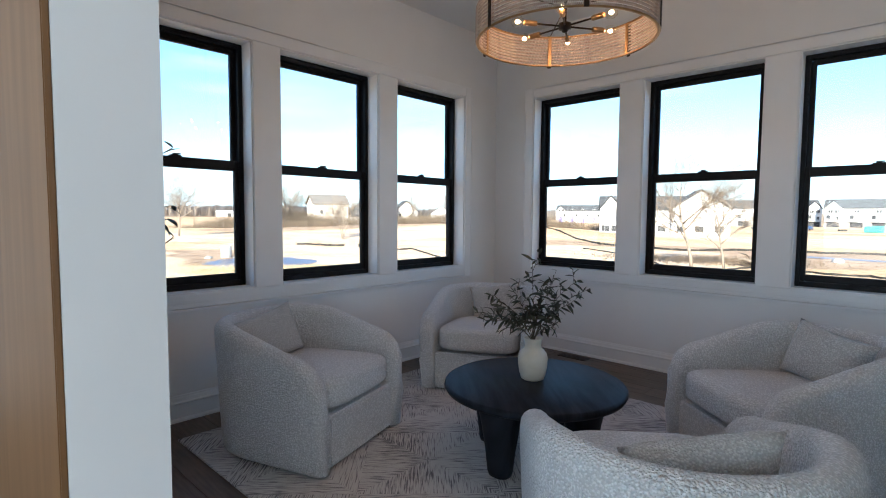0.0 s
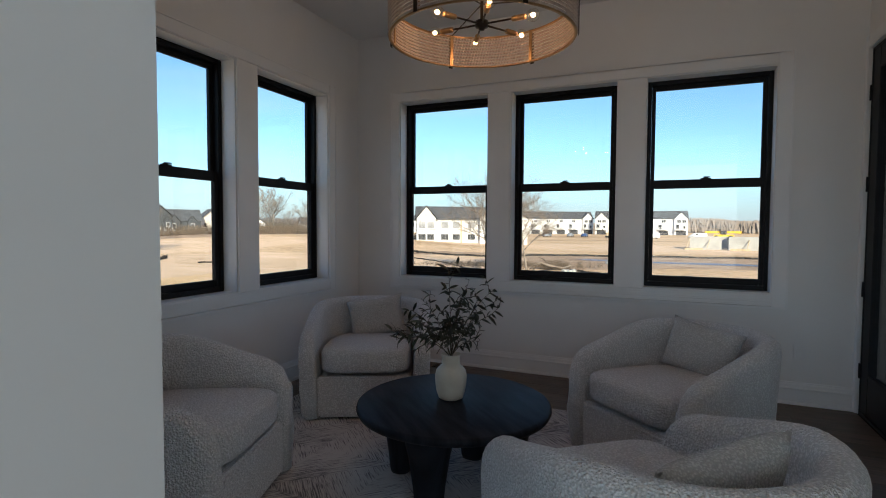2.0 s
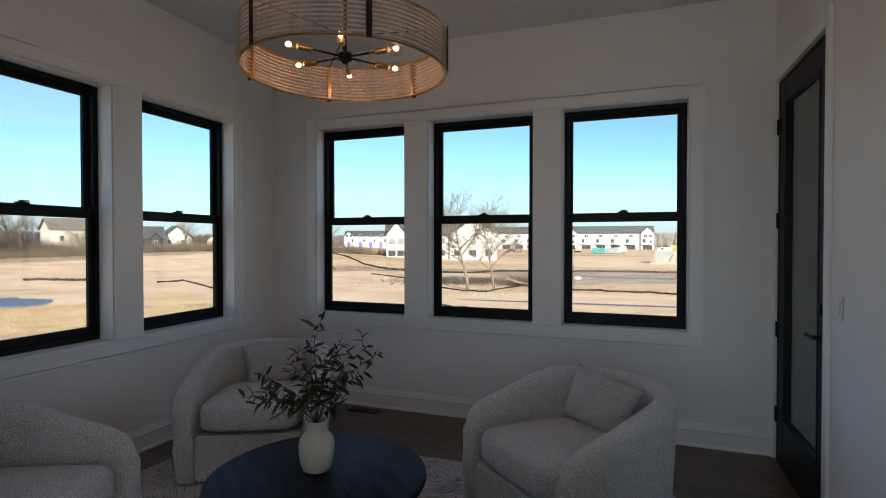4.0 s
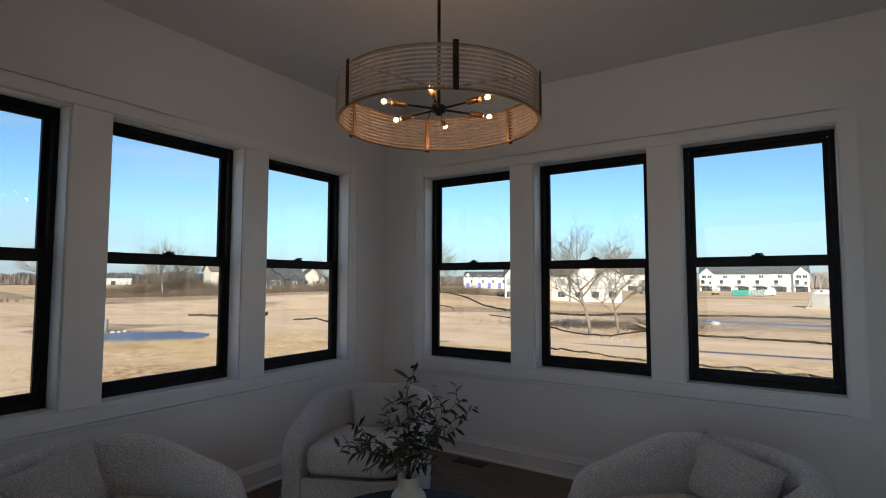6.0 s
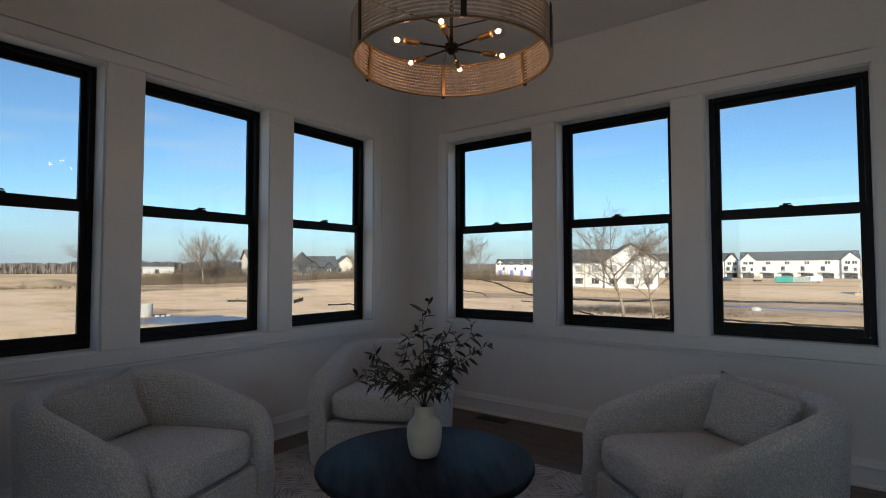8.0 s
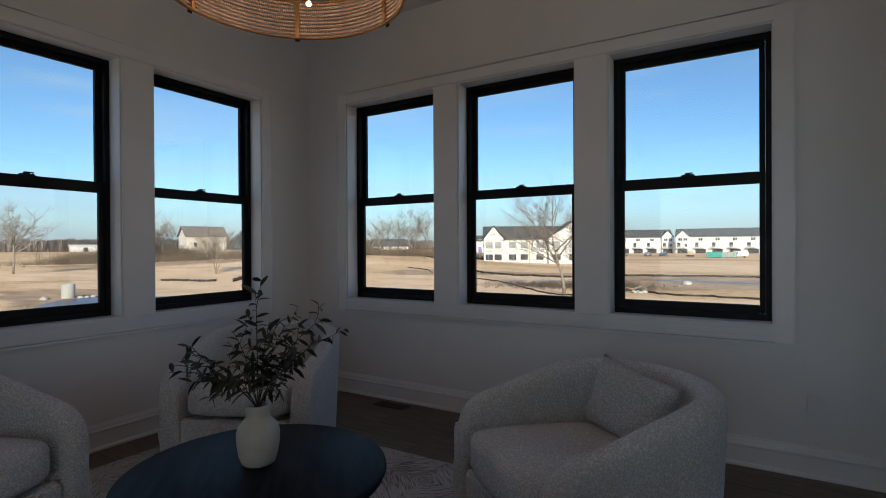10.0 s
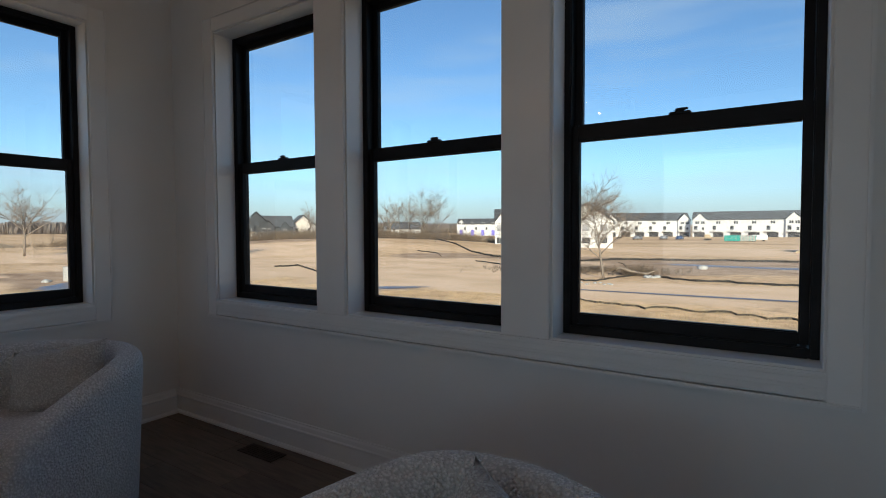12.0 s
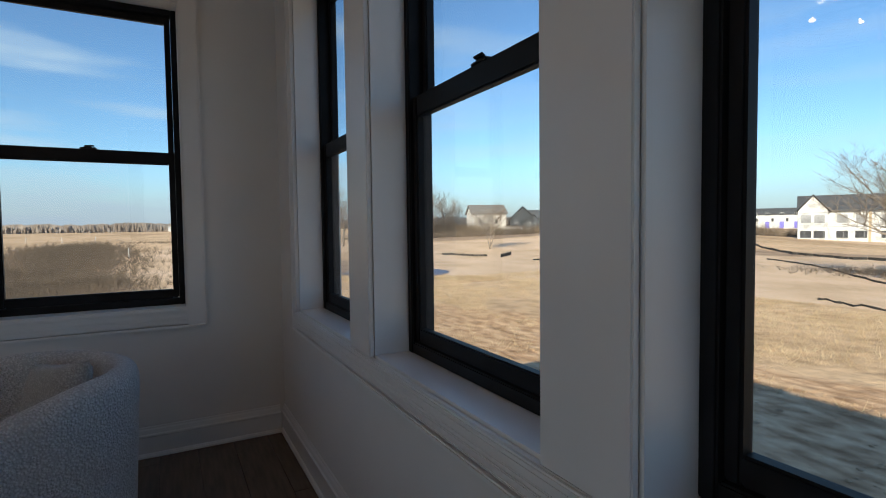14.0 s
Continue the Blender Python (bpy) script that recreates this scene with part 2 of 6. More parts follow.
def wall_bm(length, height, thick, holes, z0=0.0):
    """A wall from 0 to length along x, its inner face at y = 0, with (x0, x1, z0, z1) holes through it."""
    xs = sorted({0.0, length, *[v for h in holes for v in h[:2]]})
    zs = sorted({z0, height, *[v for h in holes for v in h[2:]]})
    solid = lambda i, j: 0 <= i < len(xs) - 1 and 0 <= j < len(zs) - 1 and not any(
        h[0] - 1e-6 <= xs[i] and xs[i + 1] <= h[1] + 1e-6 and h[2] - 1e-6 <= zs[j] and zs[j + 1] <= h[3] + 1e-6 for h in holes)
    bm = bmesh.new()
    cache = {}

    def v(x, y, z):
        key = (round(x, 5), round(y, 5), round(z, 5))
        if key not in cache:
            cache[key] = bm.verts.new((x, y, z))
        return cache[key]

    for i in range(len(xs) - 1):
        for j in range(len(zs) - 1):
            if not solid(i, j):
                continue
            x0, x1, a, b = xs[i], xs[i + 1], zs[j], zs[j + 1]
            for y in (0, thick):
                bm.faces.new((v(x0, y, a), v(x1, y, a), v(x1, y, b), v(x0, y, b)))
            if not solid(i - 1, j):
                bm.faces.new((v(x0, 0, a), v(x0, thick, a), v(x0, thick, b), v(x0, 0, b)))
            if not solid(i + 1, j):
                bm.faces.new((v(x1, 0, a), v(x1, thick, a), v(x1, thick, b), v(x1, 0, b)))
            if not solid(i, j - 1):
                bm.faces.new((v(x0, 0, a), v(x1, 0, a), v(x1, thick, a), v(x0, thick, a)))
            if not solid(i, j + 1):
                bm.faces.new((v(x0, 0, b), v(x1, 0, b), v(x1, thick, b), v(x0, thick, b)))
    return bm


# ---------------------------------------------------------------- the room
WEST, EAST, NORTH, SOUTH = -3.317, 0.680, 4.300, 0.340
HIGH, TH = 3.05, 0.22
SILL, HEAD, WIN = 0.783, 2.412, 0.865
WIN_B = [-2.855, -1.780, -0.700]
WIN_A = [0.784, 1.857, 2.930]
DOOR_Y = (3.325, 4.245)
DOOR_TOP = 2.445
JAMB_X = -1.040

place = lambda m, ob: setattr(ob, "matrix_basis", m) or ob
north_m = pose(WEST - TH, NORTH, 0)
west_m = pose(WEST, SOUTH - 0.16, 0, 0, 0, 90)

wall_north = place(north_m, to_ob("wall_north", wall_bm(EAST - WEST + 2 * TH, HIGH, TH, [(x - WEST + TH, x - WEST + TH + WIN, SILL, HEAD) for x in WIN_B]), WALL))
tagged(wall_north, "white painted wall pierced by three tall windows", "wall", kind="structure")
wall_west = place(west_m, to_ob("wall_west", wall_bm(NORTH - SOUTH + 0.16, HIGH, TH, [(y - SOUTH + 0.16, y - SOUTH + 0.16 + WIN, SILL, HEAD) for y in WIN_A]), WALL))
tagged(wall_west, "white painted wall with a row of three windows", "wall", kind="structure")
# the east wall runs from north to south, its inner face towards the room
east_m = pose(EAST, NORTH, 0, 0, 0, -90)
wall_east = place(east_m, to_ob("wall_east", wall_bm(NORTH - SOUTH + 0.16, HIGH, TH, [(NORTH - DOOR_Y[1], NORTH - DOOR_Y[0], 0.0, DOOR_TOP)]), WALL))
tagged(wall_east, "white painted wall with a black glass door", "wall", kind="structure")
wall_south = place(pose(EAST - 0.0, SOUTH, 0, 0, 0, 180), to_ob("wall_south", wall_bm(EAST - WEST, HIGH, 0.16, [(0.25, EAST - JAMB_X, 0.0, 2.62)]), WALL))
tagged(wall_south, "white painted wall with a wide open passage", "wall", kind="structure")

# the room behind the passage
BACK = -4.2
for nm, lo, hi, lab in (("wall_hall_west", (-4.4, BACK, 0), (-4.28, SOUTH - 0.162, HIGH), "plain painted hall side wall"),
                        ("wall_hall_north", (EAST + 0.002, SOUTH - 0.16, 0), (2.6, SOUTH - 0.02, HIGH), "plain painted wall beside the passage"),
                        ("wall_hall_corner", (-4.4, SOUTH - 0.16, 0), (WEST - TH - 0.002, SOUTH - 0.02, HIGH), "plain painted wall beside the passage")):
    tagged(to_ob(nm, box_bm(lo, hi), WALL), lab, "wall", kind="structure")

hall_south = place(pose(2.6, BACK, 0, 0, 0, 180), to_ob("wall_hall_south", wall_bm(7.0, HIGH, 0.12, [(1.1, 6.1, 0.3, 2.7)]), WALL))
tagged(hall_south, "plain painted hall wall with a wide window", "wall", kind="structure")
# this opening is added for fill light; no window is known here
hall_east = place(pose(2.48, SOUTH - 0.162, 0, 0, 0, -90), to_ob("wall_hall_east", wall_bm(SOUTH - 0.162 - BACK, HIGH, 0.12, [(1.2, 4.2, 0.3, 2.7)]), WALL))
tagged(hall_east, "plain painted hall side wall with an added fill-light opening", "wall", kind="structure")
# unseen area lamps: south for the daylight behind, east as added fill
for watts, wide, eye, target in ((HALL_EAST_FILL_WATTS, 2.95, (2.55, SOUTH - 2.862, 1.5), (0, SOUTH - 2.862, 1.5)), (HALL_SOUTH_WATTS, 4.95, (-1.0, BACK - 0.06, 1.5), (-1.0, 0, 1.5))):
    ld = bpy.data.lights.new("hall_window_daylight", "AREA")
    ld.shape, ld.size, ld.size_y, ld.energy, ld.color = "RECTANGLE", wide, 2.35, watts, (0.80, 0.92, 1.0)
    new("hall_window_daylight", ld).matrix_world = look(eye, target)

ceiling = tagged(to_ob("ceiling", box_bm((WEST - TH, SOUTH - 0.16, HIGH + 0.002), (EAST + TH, NORTH + TH, HIGH + 0.2)), CEIL), "smooth white painted flat ceiling", "ceiling", kind="structure")
ceiling_hall = tagged(to_ob("ceiling_hall", box_bm((-4.4, BACK - 0.12, HIGH + 0.002), (2.6, SOUTH - 0.164, HIGH + 0.2)), CEIL), "smooth white painted hall ceiling", "ceiling", kind="structure")


# thin brown sheet, streaked upright, over the hall side of the south wall
HALL_BROWN = noise_mat("streaked_brown_panel", (0.170, 0.080, 0.028), (0.235, 0.118, 0.046), 3, 8, 0.45, stretch=(6, 6, 0.6))
tagged(to_ob("wall_hall_panel", box_bm((WEST, SOUTH - 0.172, 0.0), (JAMB_X - 0.002, SOUTH - 0.1605, 2.62), 0.002), HALL_BROWN), "brown panel lining the hall side", "wall panel", kind="structure")


# ---------------------------------------------------------------- windows
def window_unit(name, m, label):
    """A black double-hung window; x along the wall, y outwards, z up from its sill; y = 0 is its inner face."""
    w, h = WIN, HEAD - SILL
    win = thing(name, label, "window", m, kind="structure")
    fb = bmesh.new()
    ft, d = 0.033, 0.085
    box(fb, (0.001, 0, 0.001), (ft, d, h - 0.001), 0.004)
    box(fb, (w - ft, 0, 0.001), (w - 0.001, d, h - 0.001), 0.004)
    box(fb, (ft, 0.002, h - ft), (w - ft, d - 0.002, h - 0.001), 0.004)
    box(fb, (ft, 0.002, 0.001), (w - ft, d - 0.002, 0.040), 0.004)
    part("window_frame", fb, BLACK, win)
    mid = h * 0.508
    for nm, z0, z1, y0, low, top in (("upper_sash", mid - 0.024, h - ft, 0.050, 0.042, 0.034), ("lower_sash", 0.041, mid + 0.022, 0.012, 0.048, 0.068)):
        sb = bmesh.new()
        a, b, y1, st = ft + 0.001, w - ft - 0.001, y0 + 0.033, 0.029
        box(sb, (a, y0, z0), (a + st, y1, z1), 0.005)
        box(sb, (b - st, y0, z0), (b, y1, z1), 0.005)
        box(sb, (a + st - 0.003, y0 + 0.001, z0), (b - st + 0.003, y1 - 0.001, z0 + low), 0.005)
        box(sb, (a + st - 0.003, y0 + 0.001, z1 - top), (b - st + 0.003, y1 - 0.001, z1), 0.005)
        sash = part(nm, sb, BLACK, win)
        pane = part("pane", box_bm((a + st - 0.006, y0 + 0.014, z0 + low - 0.006), (b - st + 0.006, y0 + 0.018, z1 - top + 0.006)), GLASS, sash, "clear glass pane")
        pane.visible_shadow = False
        if nm == "lower_sash":
            kb = bmesh.new()
            box(kb, (w / 2 - 0.038, 0.014, z1 - 0.002), (w / 2 + 0.038, 0.040, z1 + 0.010), 0.004)
            box(kb, (w / 2 - 0.022, 0.016, z1 + 0.008), (w / 2 + 0.020, 0.036, z1 + 0.021), 0.006)
            box(kb, (w / 2 - 0.012, 0.006, z1 + 0.012), (w / 2 + 0.030, 0.018, z1 + 0.020), 0.003)
            part("sash_lock", kb, BLACK, sash, "black cam lock on the meeting rail")
    return win


REC = 0.120
for i, x in enumerate(WIN_B):
    window_unit("window_%d" % (i + 1), pose(x, NORTH + REC, SILL), "black-framed double-hung window in the white wall")
for i, y in enumerate(WIN_A):
    window_unit("window_%d" % (i + 4), pose(WEST - REC, y, SILL, 0, 0, 90), "black-framed double-hung window in the white wall")


def window_trim(name, m, starts):
    """White picture-frame casing round a row of windows; local y points out of the room."""
    tr = thing(name, "white painted picture-frame casing round three windows", "window trim", m, kind="structure")
    c, t = 0.088, 0.019
    x0, x1 = starts[0], starts[-1] + WIN
    z0, z1 = SILL, HEAD
    bm = bmesh.new()
    box(bm, (x0 - c, -t, z0 - c - 0.012), (x0 - 0.004, -0.001, z1 + c), 0.003)
    part("casing_board", bm, TRIM, tr)
    part("casing_board", box_bm((x1 + 0.004, -t, z0 - c - 0.012), (x1 + c, -0.001, z1 + c), 0.003), TRIM, tr)
    part("head_board", box_bm((x0 - 0.004, -t + 0.001, z1 + 0.004), (x1 + 0.004, -0.001, z1 + c), 0.003), TRIM, tr)
    ap = bmesh.new()
    box(ap, (x0 - 0.004, -t + 0.001, z0 - c), (x1 + 0.004, -0.001, z0 - 0.004), 0.003)
    box(ap, (x0 - 0.004, -t - 0.005, z0 - 0.030), (x1 + 0.004, -t + 0.002, z0 - 0.020), 0.003)
    box(ap, (x0 - 0.004, -t - 0.009, z0 - 0.018), (x1 + 0.004, -t + 0.002, z0 - 0.005), 0.004)
    for dz, proud in ((0.044, 0.004), (0.058, 0.006), (0.078, 0.004)):
        box(ap, (x0 - 0.004, -t - proud, z0 - dz - 0.007), (x1 + 0.004, -t + 0.002, z0 - dz), 0.0025)
    part("apron", ap, TRIM, tr)
    bb = bmesh.new()
    o = c + 0.006
    box(bb, (x0 - o - 0.006, -t - 0.003, z0 - o - 0.014), (x0 - o + 0.010, -0.001, z1 + o), 0.004)
    box(bb, (x1 + o - 0.010, -t - 0.003, z0 - o - 0.014), (x1 + o + 0.006, -0.001, z1 + o), 0.004)
    box(bb, (x0 - o + 0.008, -t - 0.003, z1 + o - 0.014), (x1 + o - 0.008, -0.001, z1 + o), 0.004)
    box(bb, (x0 - o + 0.008, -t - 0.009, z0 - o - 0.014), (x1 + o - 0.008, -0.001, z0 - o + 0.002), 0.004)
    part("back_band", bb, TRIM, tr)
    for a, b in zip(starts, starts[1:]):
        part("mullion_board", box_bm((a + WIN + 0.004, -t + 0.001, z0 - 0.002), (b - 0.004, -0.001, z1 + 0.002), 0.003), TRIM, tr)
    for a in starts:
        sb = bmesh.new()
        box(sb, (a + 0.001, -0.0005, z0 + 0.0005), (a + WIN - 0.001, REC - 0.001, z0 + 0.004))
        part("sill", sb, TRIM, tr)
        for jx in (a + 0.0005, a + WIN - 0.0045):
            part("jamb_board", box_bm((jx, -0.0015, z0 + 0.0045), (jx + 0.004, REC - 0.001, z1 - 0.0045)), TRIM, tr)
        part("head_jamb", box_bm((a + 0.0005, -0.0015, z1 - 0.004), (a + WIN - 0.0005, REC - 0.001, z1 - 0.0005)), TRIM, tr)
    return tr


window_trim("window_trim_north", pose(0, NORTH, 0), WIN_B)
window_trim("window_trim_west", pose(WEST, 0, 0, 0, 0, 90), WIN_A)

# ---------------------------------------------------------------- baseboards
BASE = [(0.001, 0.0), (0.030, 0.0), (0.030, 0.010), (0.024, 0.020), (0.017, 0.022), (0.016, 0.105), (0.021, 0.110), (0.021, 0.118), (0.015, 0.124), (0.012, 0.142), (0.007, 0.150), (0.006, 0.158), (0.001, 0.160)]


def baseboard(start, end, inward):
    bm = extrude_profile(bmesh.new(), BASE, start, end, inward)
    return tagged(to_ob("baseboard", bm, TRIM), "white painted moulded baseboard", "baseboard", kind="structure")


baseboard((WEST, NORTH, 0), (EAST, NORTH, 0), (0, -1, 0))
baseboard((WEST, SOUTH, 0), (WEST, NORTH - 0.0305, 0), (1, 0, 0))
baseboard((EAST, SOUTH, 0), (EAST, DOOR_Y[0] - 0.062, 0), (-1, 0, 0))
baseboard((WEST + 0.031, SOUTH, 0), (JAMB_X, SOUTH, 0), (0, 1, 0))


# ---------------------------------------------------------------- door
def glass_door():
    """A black full-glass door, hinged on its north side; built along x from the hinge, y outwards."""
    w, h = DOOR_Y[1] - DOOR_Y[0], DOOR_TOP
    d = thing("door_1", "black full-glass door with a lever handle, closed", "door", pose(EAST, DOOR_Y[1], 0, 0, 0, -90), kind="structure")
    fb = bmesh.new()
    box(fb, (0.001, 0.004, 0.001), (0.020, TH - 0.002, h - 0.001), 0.002)
    box(fb, (w - 0.020, 0.004, 0.001), (w - 0.001, TH - 0.002, h - 0.001), 0.002)
    box(fb, (0.020, 0.006, h - 0.020), (w - 0.020, TH - 0.004, h - 0.001), 0.002)
    box(fb, (0.020, 0.002, 0.0005), (w - 0.020, TH - 0.004, 0.022), 0.004)
    part("door_frame", fb, BLACK, d)
    a, b, z0, z1, y0, y1 = 0.023, w - 0.023, 0.026, h - 0.024, 0.006, 0.050
    st = 0.115
    lb = bmesh.new()
    box(lb, (a, y0, z0), (a + st, y1, z1), 0.003)
    box(lb, (b - st, y0, z0), (b, y1, z1), 0.003)
    box(lb, (a + st, y0 + 0.001, z1 - 0.125), (b - st, y1 - 0.001, z1), 0.003)
    box(lb, (a + st, y0 + 0.001, z0), (b - st, y1 - 0.001, z0 + 0.255), 0.003)
    for lo, hi in (((a + st - 0.002, y0 - 0.004, z0 + 0.25), (a + st + 0.018, y0 + 0.012, z1 - 0.12)), ((b - st - 0.018, y0 - 0.004, z0 + 0.25), (b - st + 0.002, y0 + 0.012, z1 - 0.12)),
                   ((a + st, y0 - 0.004, z0 + 0.25), (b - st, y0 + 0.012, z0 + 0.27)), ((a + st, y0 - 0.004, z1 - 0.14), (b - st, y0 + 0.012, z1 - 0.12))):
        box(lb, lo, hi, 0.003)
    leaf = part("door_leaf", lb, BLACK, d)
    pane = part("pane", box_bm((a + st - 0.003, 0.025, z0 + 0.252), (b - st + 0.003, 0.031, z1 - 0.122)), GLASS, leaf, "clear glass pane")
    pane.visible_shadow = False
    for z in (0.30, 0.85, 1.55, 2.15):
        part("hinge", tube(bmesh.new(), [(0.021, -0.004, z - 0.05), (0.021, -0.004, z + 0.05)], 0.007, 8), BLACK, d)
    hb = bmesh.new()
    hx = b - 0.060
    lathe(hb, [(0, 0), (0.027, 0), (0.027, 0.008), (0.014, 0.012), (0.012, 0.04), (0, 0.04)], 20, pose(hx, y0 - 0.0005, 0.935, 90))
    box(hb, (hx - 0.115, y0 - 0.050, 0.926), (hx + 0.012, y0 - 0.034, 0.944), 0.006)
    part("door_handle", hb, BLACK, d, "black lever handle")
    part("deadbolt", lathe(bmesh.new(), [(0, 0), (0.030, 0), (0.030, 0.014), (0.020, 0.02), (0, 0.02)], 24, pose(hx, y0 - 0.0005, 1.075, 90)), BLACK, d)
    return d


glass_door()
dt = thing("door_trim", "white painted flat casing round the glass door", "door trim", pose(EAST, DOOR_Y[1], 0, 0, 0, -90), kind="structure")
dw = DOOR_Y[1] - DOOR_Y[0]
part("casing_board", box_bm((-0.050, -0.019, 0.0), (-0.002, -0.001, DOOR_TOP + 0.09), 0.003), TRIM, dt)
part("casing_board", box_bm((dw + 0.002, -0.019, 0.0), (dw + 0.060, -0.001, DOOR_TOP + 0.09), 0.003), TRIM, dt)
part("head_board", box_bm((-0.002, -0.018, DOOR_TOP + 0.002), (dw + 0.002, -0.001, DOOR_TOP + 0.09), 0.003), TRIM, dt)


# ---------------------------------------------------------------- wall plates
def outlet(m):
    o = thing("wall_outlet", "white duplex outlet plate on the white wall", "outlet", m)
    part("plate", box_bm((-0.035, -0.006, -0.057), (0.035, -0.0005, 0.057), 0.003), WHITE_PLASTIC, o)
    for z in (-0.021, 0.021):
        part("socket", box_bm((-0.017, -0.008, z - 0.014), (0.017, -0.005, z + 0.014), 0.002), WHITE_PLASTIC, o)
    return o


outlet(pose(0.347, NORTH, 0.375))


def switch(m):
    o = thing("light_switch", "white rocker light switch beside the glass door", "switch", m)
    part("plate", box_bm((-0.035, -0.006, -0.057), (0.035, -0.0005, 0.057), 0.003), WHITE_PLASTIC, o)
    part("rocker", box_bm((-0.016, -0.010, -0.033), (0.016, -0.005, 0.033), 0.003), WHITE_PLASTIC, o)
    return o


switch(pose(EAST, 3.150, 1.115, 0, 0, -90))


# ---------------------------------------------------------------- floor register
def register(m):
    r = thing("floor_vent", "brown slotted floor register by the baseboard", "vent", m)
    part("vent_frame", box_bm((-0.14, -0.055, 0.0005), (0.14, 0.055, 0.005), 0.002), BRONZE, r)
    for i in range(11):
        x = -0.115 + i * 0.023
        part("slat", box_bm((x - 0.004, -0.04, 0.0045), (x + 0.004, 0.04, 0.0075), 0.001), BRONZE, r)
    return r


register(pose(-2.30, 4.165, 0))


# ---------------------------------------------------------------- rug
def rug_mat():
    m, n, l, b = base_mat("rug_pile", 0.97, 0, 0.1)
    tc = n.new("ShaderNodeTexCoord")
    sep = n.new("ShaderNodeSeparateXYZ")
    l.new(tc.outputs["Object"], sep.inputs[0])

    def math_node(op, a, c=None, v=None):
        k = n.new("ShaderNodeMath")
        k.operation = op
        l.new(a, k.inputs[0])
        if c is not None:
            l.new(c, k.inputs[1])
        if v is not None:
            k.inputs[1].default_value = v
        return k.outputs[0]

    # squares of strokes that run one way and the other, meeting in diamonds
    cell = 0.46
    ax, ay = math_node("PINGPONG", sep.outputs[0], v=cell), math_node("PINGPONG", sep.outputs[1], v=cell)
    summ = math_node("ADD", ax, ay)
    diff = math_node("SUBTRACT", ax, ay)
    side = math_node("GREATER_THAN", summ, v=cell)

    def strokes(along, across):
        cb = n.new("ShaderNodeCombineXYZ")
        l.new(math_node("MULTIPLY", along, v=7.0), cb.inputs[0])
        l.new(math_node("MULTIPLY", across, v=95.0), cb.inputs[1])
        l.new(math_node("FLOOR", math_node("MULTIPLY", sep.outputs[0], v=1 / cell)), cb.inputs[2])
        t = n.new("ShaderNodeTexNoise")
        t.inputs["Scale"].default_value, t.inputs["Detail"].default_value = 1.0, 3
        l.new(cb.outputs[0], t.inputs["Vector"])
        return t.outputs[0]

    s1, s2 = strokes(summ, diff), strokes(diff, summ)
    mixv = n.new("ShaderNodeMix")
    l.new(side, mixv.inputs["Factor"])
    l.new(s1, mixv.inputs[2])
    l.new(s2, mixv.inputs[3])
    wear = n.new("ShaderNodeTexNoise")
    wear.inputs["Scale"].default_value, wear.inputs["Detail"].default_value = 3.0, 5
    l.new(tc.outputs["Object"], wear.inputs["Vector"])
    w2 = math_node("MULTIPLY", wear.outputs[0], v=0.45)
    v = math_node("SUBTRACT", math_node("ADD", mixv.outputs[0], w2), v=0.225)
    r = n.new("ShaderNodeValToRGB")
    r.color_ramp.elements[0].position, r.color_ramp.elements[0].color = 0.36, (0.185, 0.18, 0.19, 1)
    r.color_ramp.elements[1].position, r.color_ramp.elements[1].color = 0.54, (0.60, 0.58, 0.56, 1)
    e = r.color_ramp.elements.new(0.44)
    e.color = (0.42, 0.40, 0.395, 1)
    l.new(v, r.inputs[0])
    l.new(r.outputs[0], b.inputs["Base Color"])
    pile = n.new("ShaderNodeTexNoise")
    pile.inputs["Scale"].default_value = 260
    l.new(tc.outputs["Object"], pile.inputs["Vector"])
    bp = n.new("ShaderNodeBump")
    bp.inputs["Strength"].default_value, bp.inputs["Distance"].default_value = 0.6, 0.004
    l.new(math_node("ADD", pile.outputs[0], mixv.outputs[0]), bp.inputs["Height"])
    l.new(bp.outputs[0], b.inputs["Normal"])
    return m


RUG = rug_mat()
RUG_X, RUG_Y = (-3.02, 0.03), (1.03, 3.47)
rug = tagged(to_ob("rug", box_bm((RUG_X[0], RUG_Y[0], 0.001), (RUG_X[1], RUG_Y[1], 0.011), 0.004), RUG), "grey and cream rug with a broken diamond pattern", "rug")
RUG_TOP = 0.0115


# ---------------------------------------------------------------- swivel armchairs
def u_path(half, back, front, corner, n_side=8, n_corner=12):
    """Points and outward normals of a U from one front end round the back to the other; y = front is the open side."""
    pts = []
    for i in range(7):
        pts.append(((half, front - 0.13 * i / 7), (1, 0)))
    for i in range(n_side):
        pts.append(((half, front - 0.13 + (back + corner - front + 0.13) * i / n_side), (1, 0)))
    for i in range(n_corner + 1):
        a = math.pi / 2 * i / n_corner
        pts.append(((half - corner + corner * math.cos(a), back + corner - corner * math.sin(a)), (math.cos(a), -math.sin(a))))
    mid = [((-x, y), (-nx, ny)) for (x, y), (nx, ny) in reversed(pts)]
    return pts + mid


def arc_len(pts):
    s = [0.0]
    for (a, _), (b, _) in zip(pts, pts[1:]):
        s.append(s[-1] + math.hypot(b[0] - a[0], b[1] - a[1]))
    return s


def smooth01(t):
    t = max(0.0, min(1.0, t))
    return t * t * (3 - 2 * t)


CH_W, CH_F, CH_B, LEAN_OUT = 0.402, 0.385, -0.450, 0.030


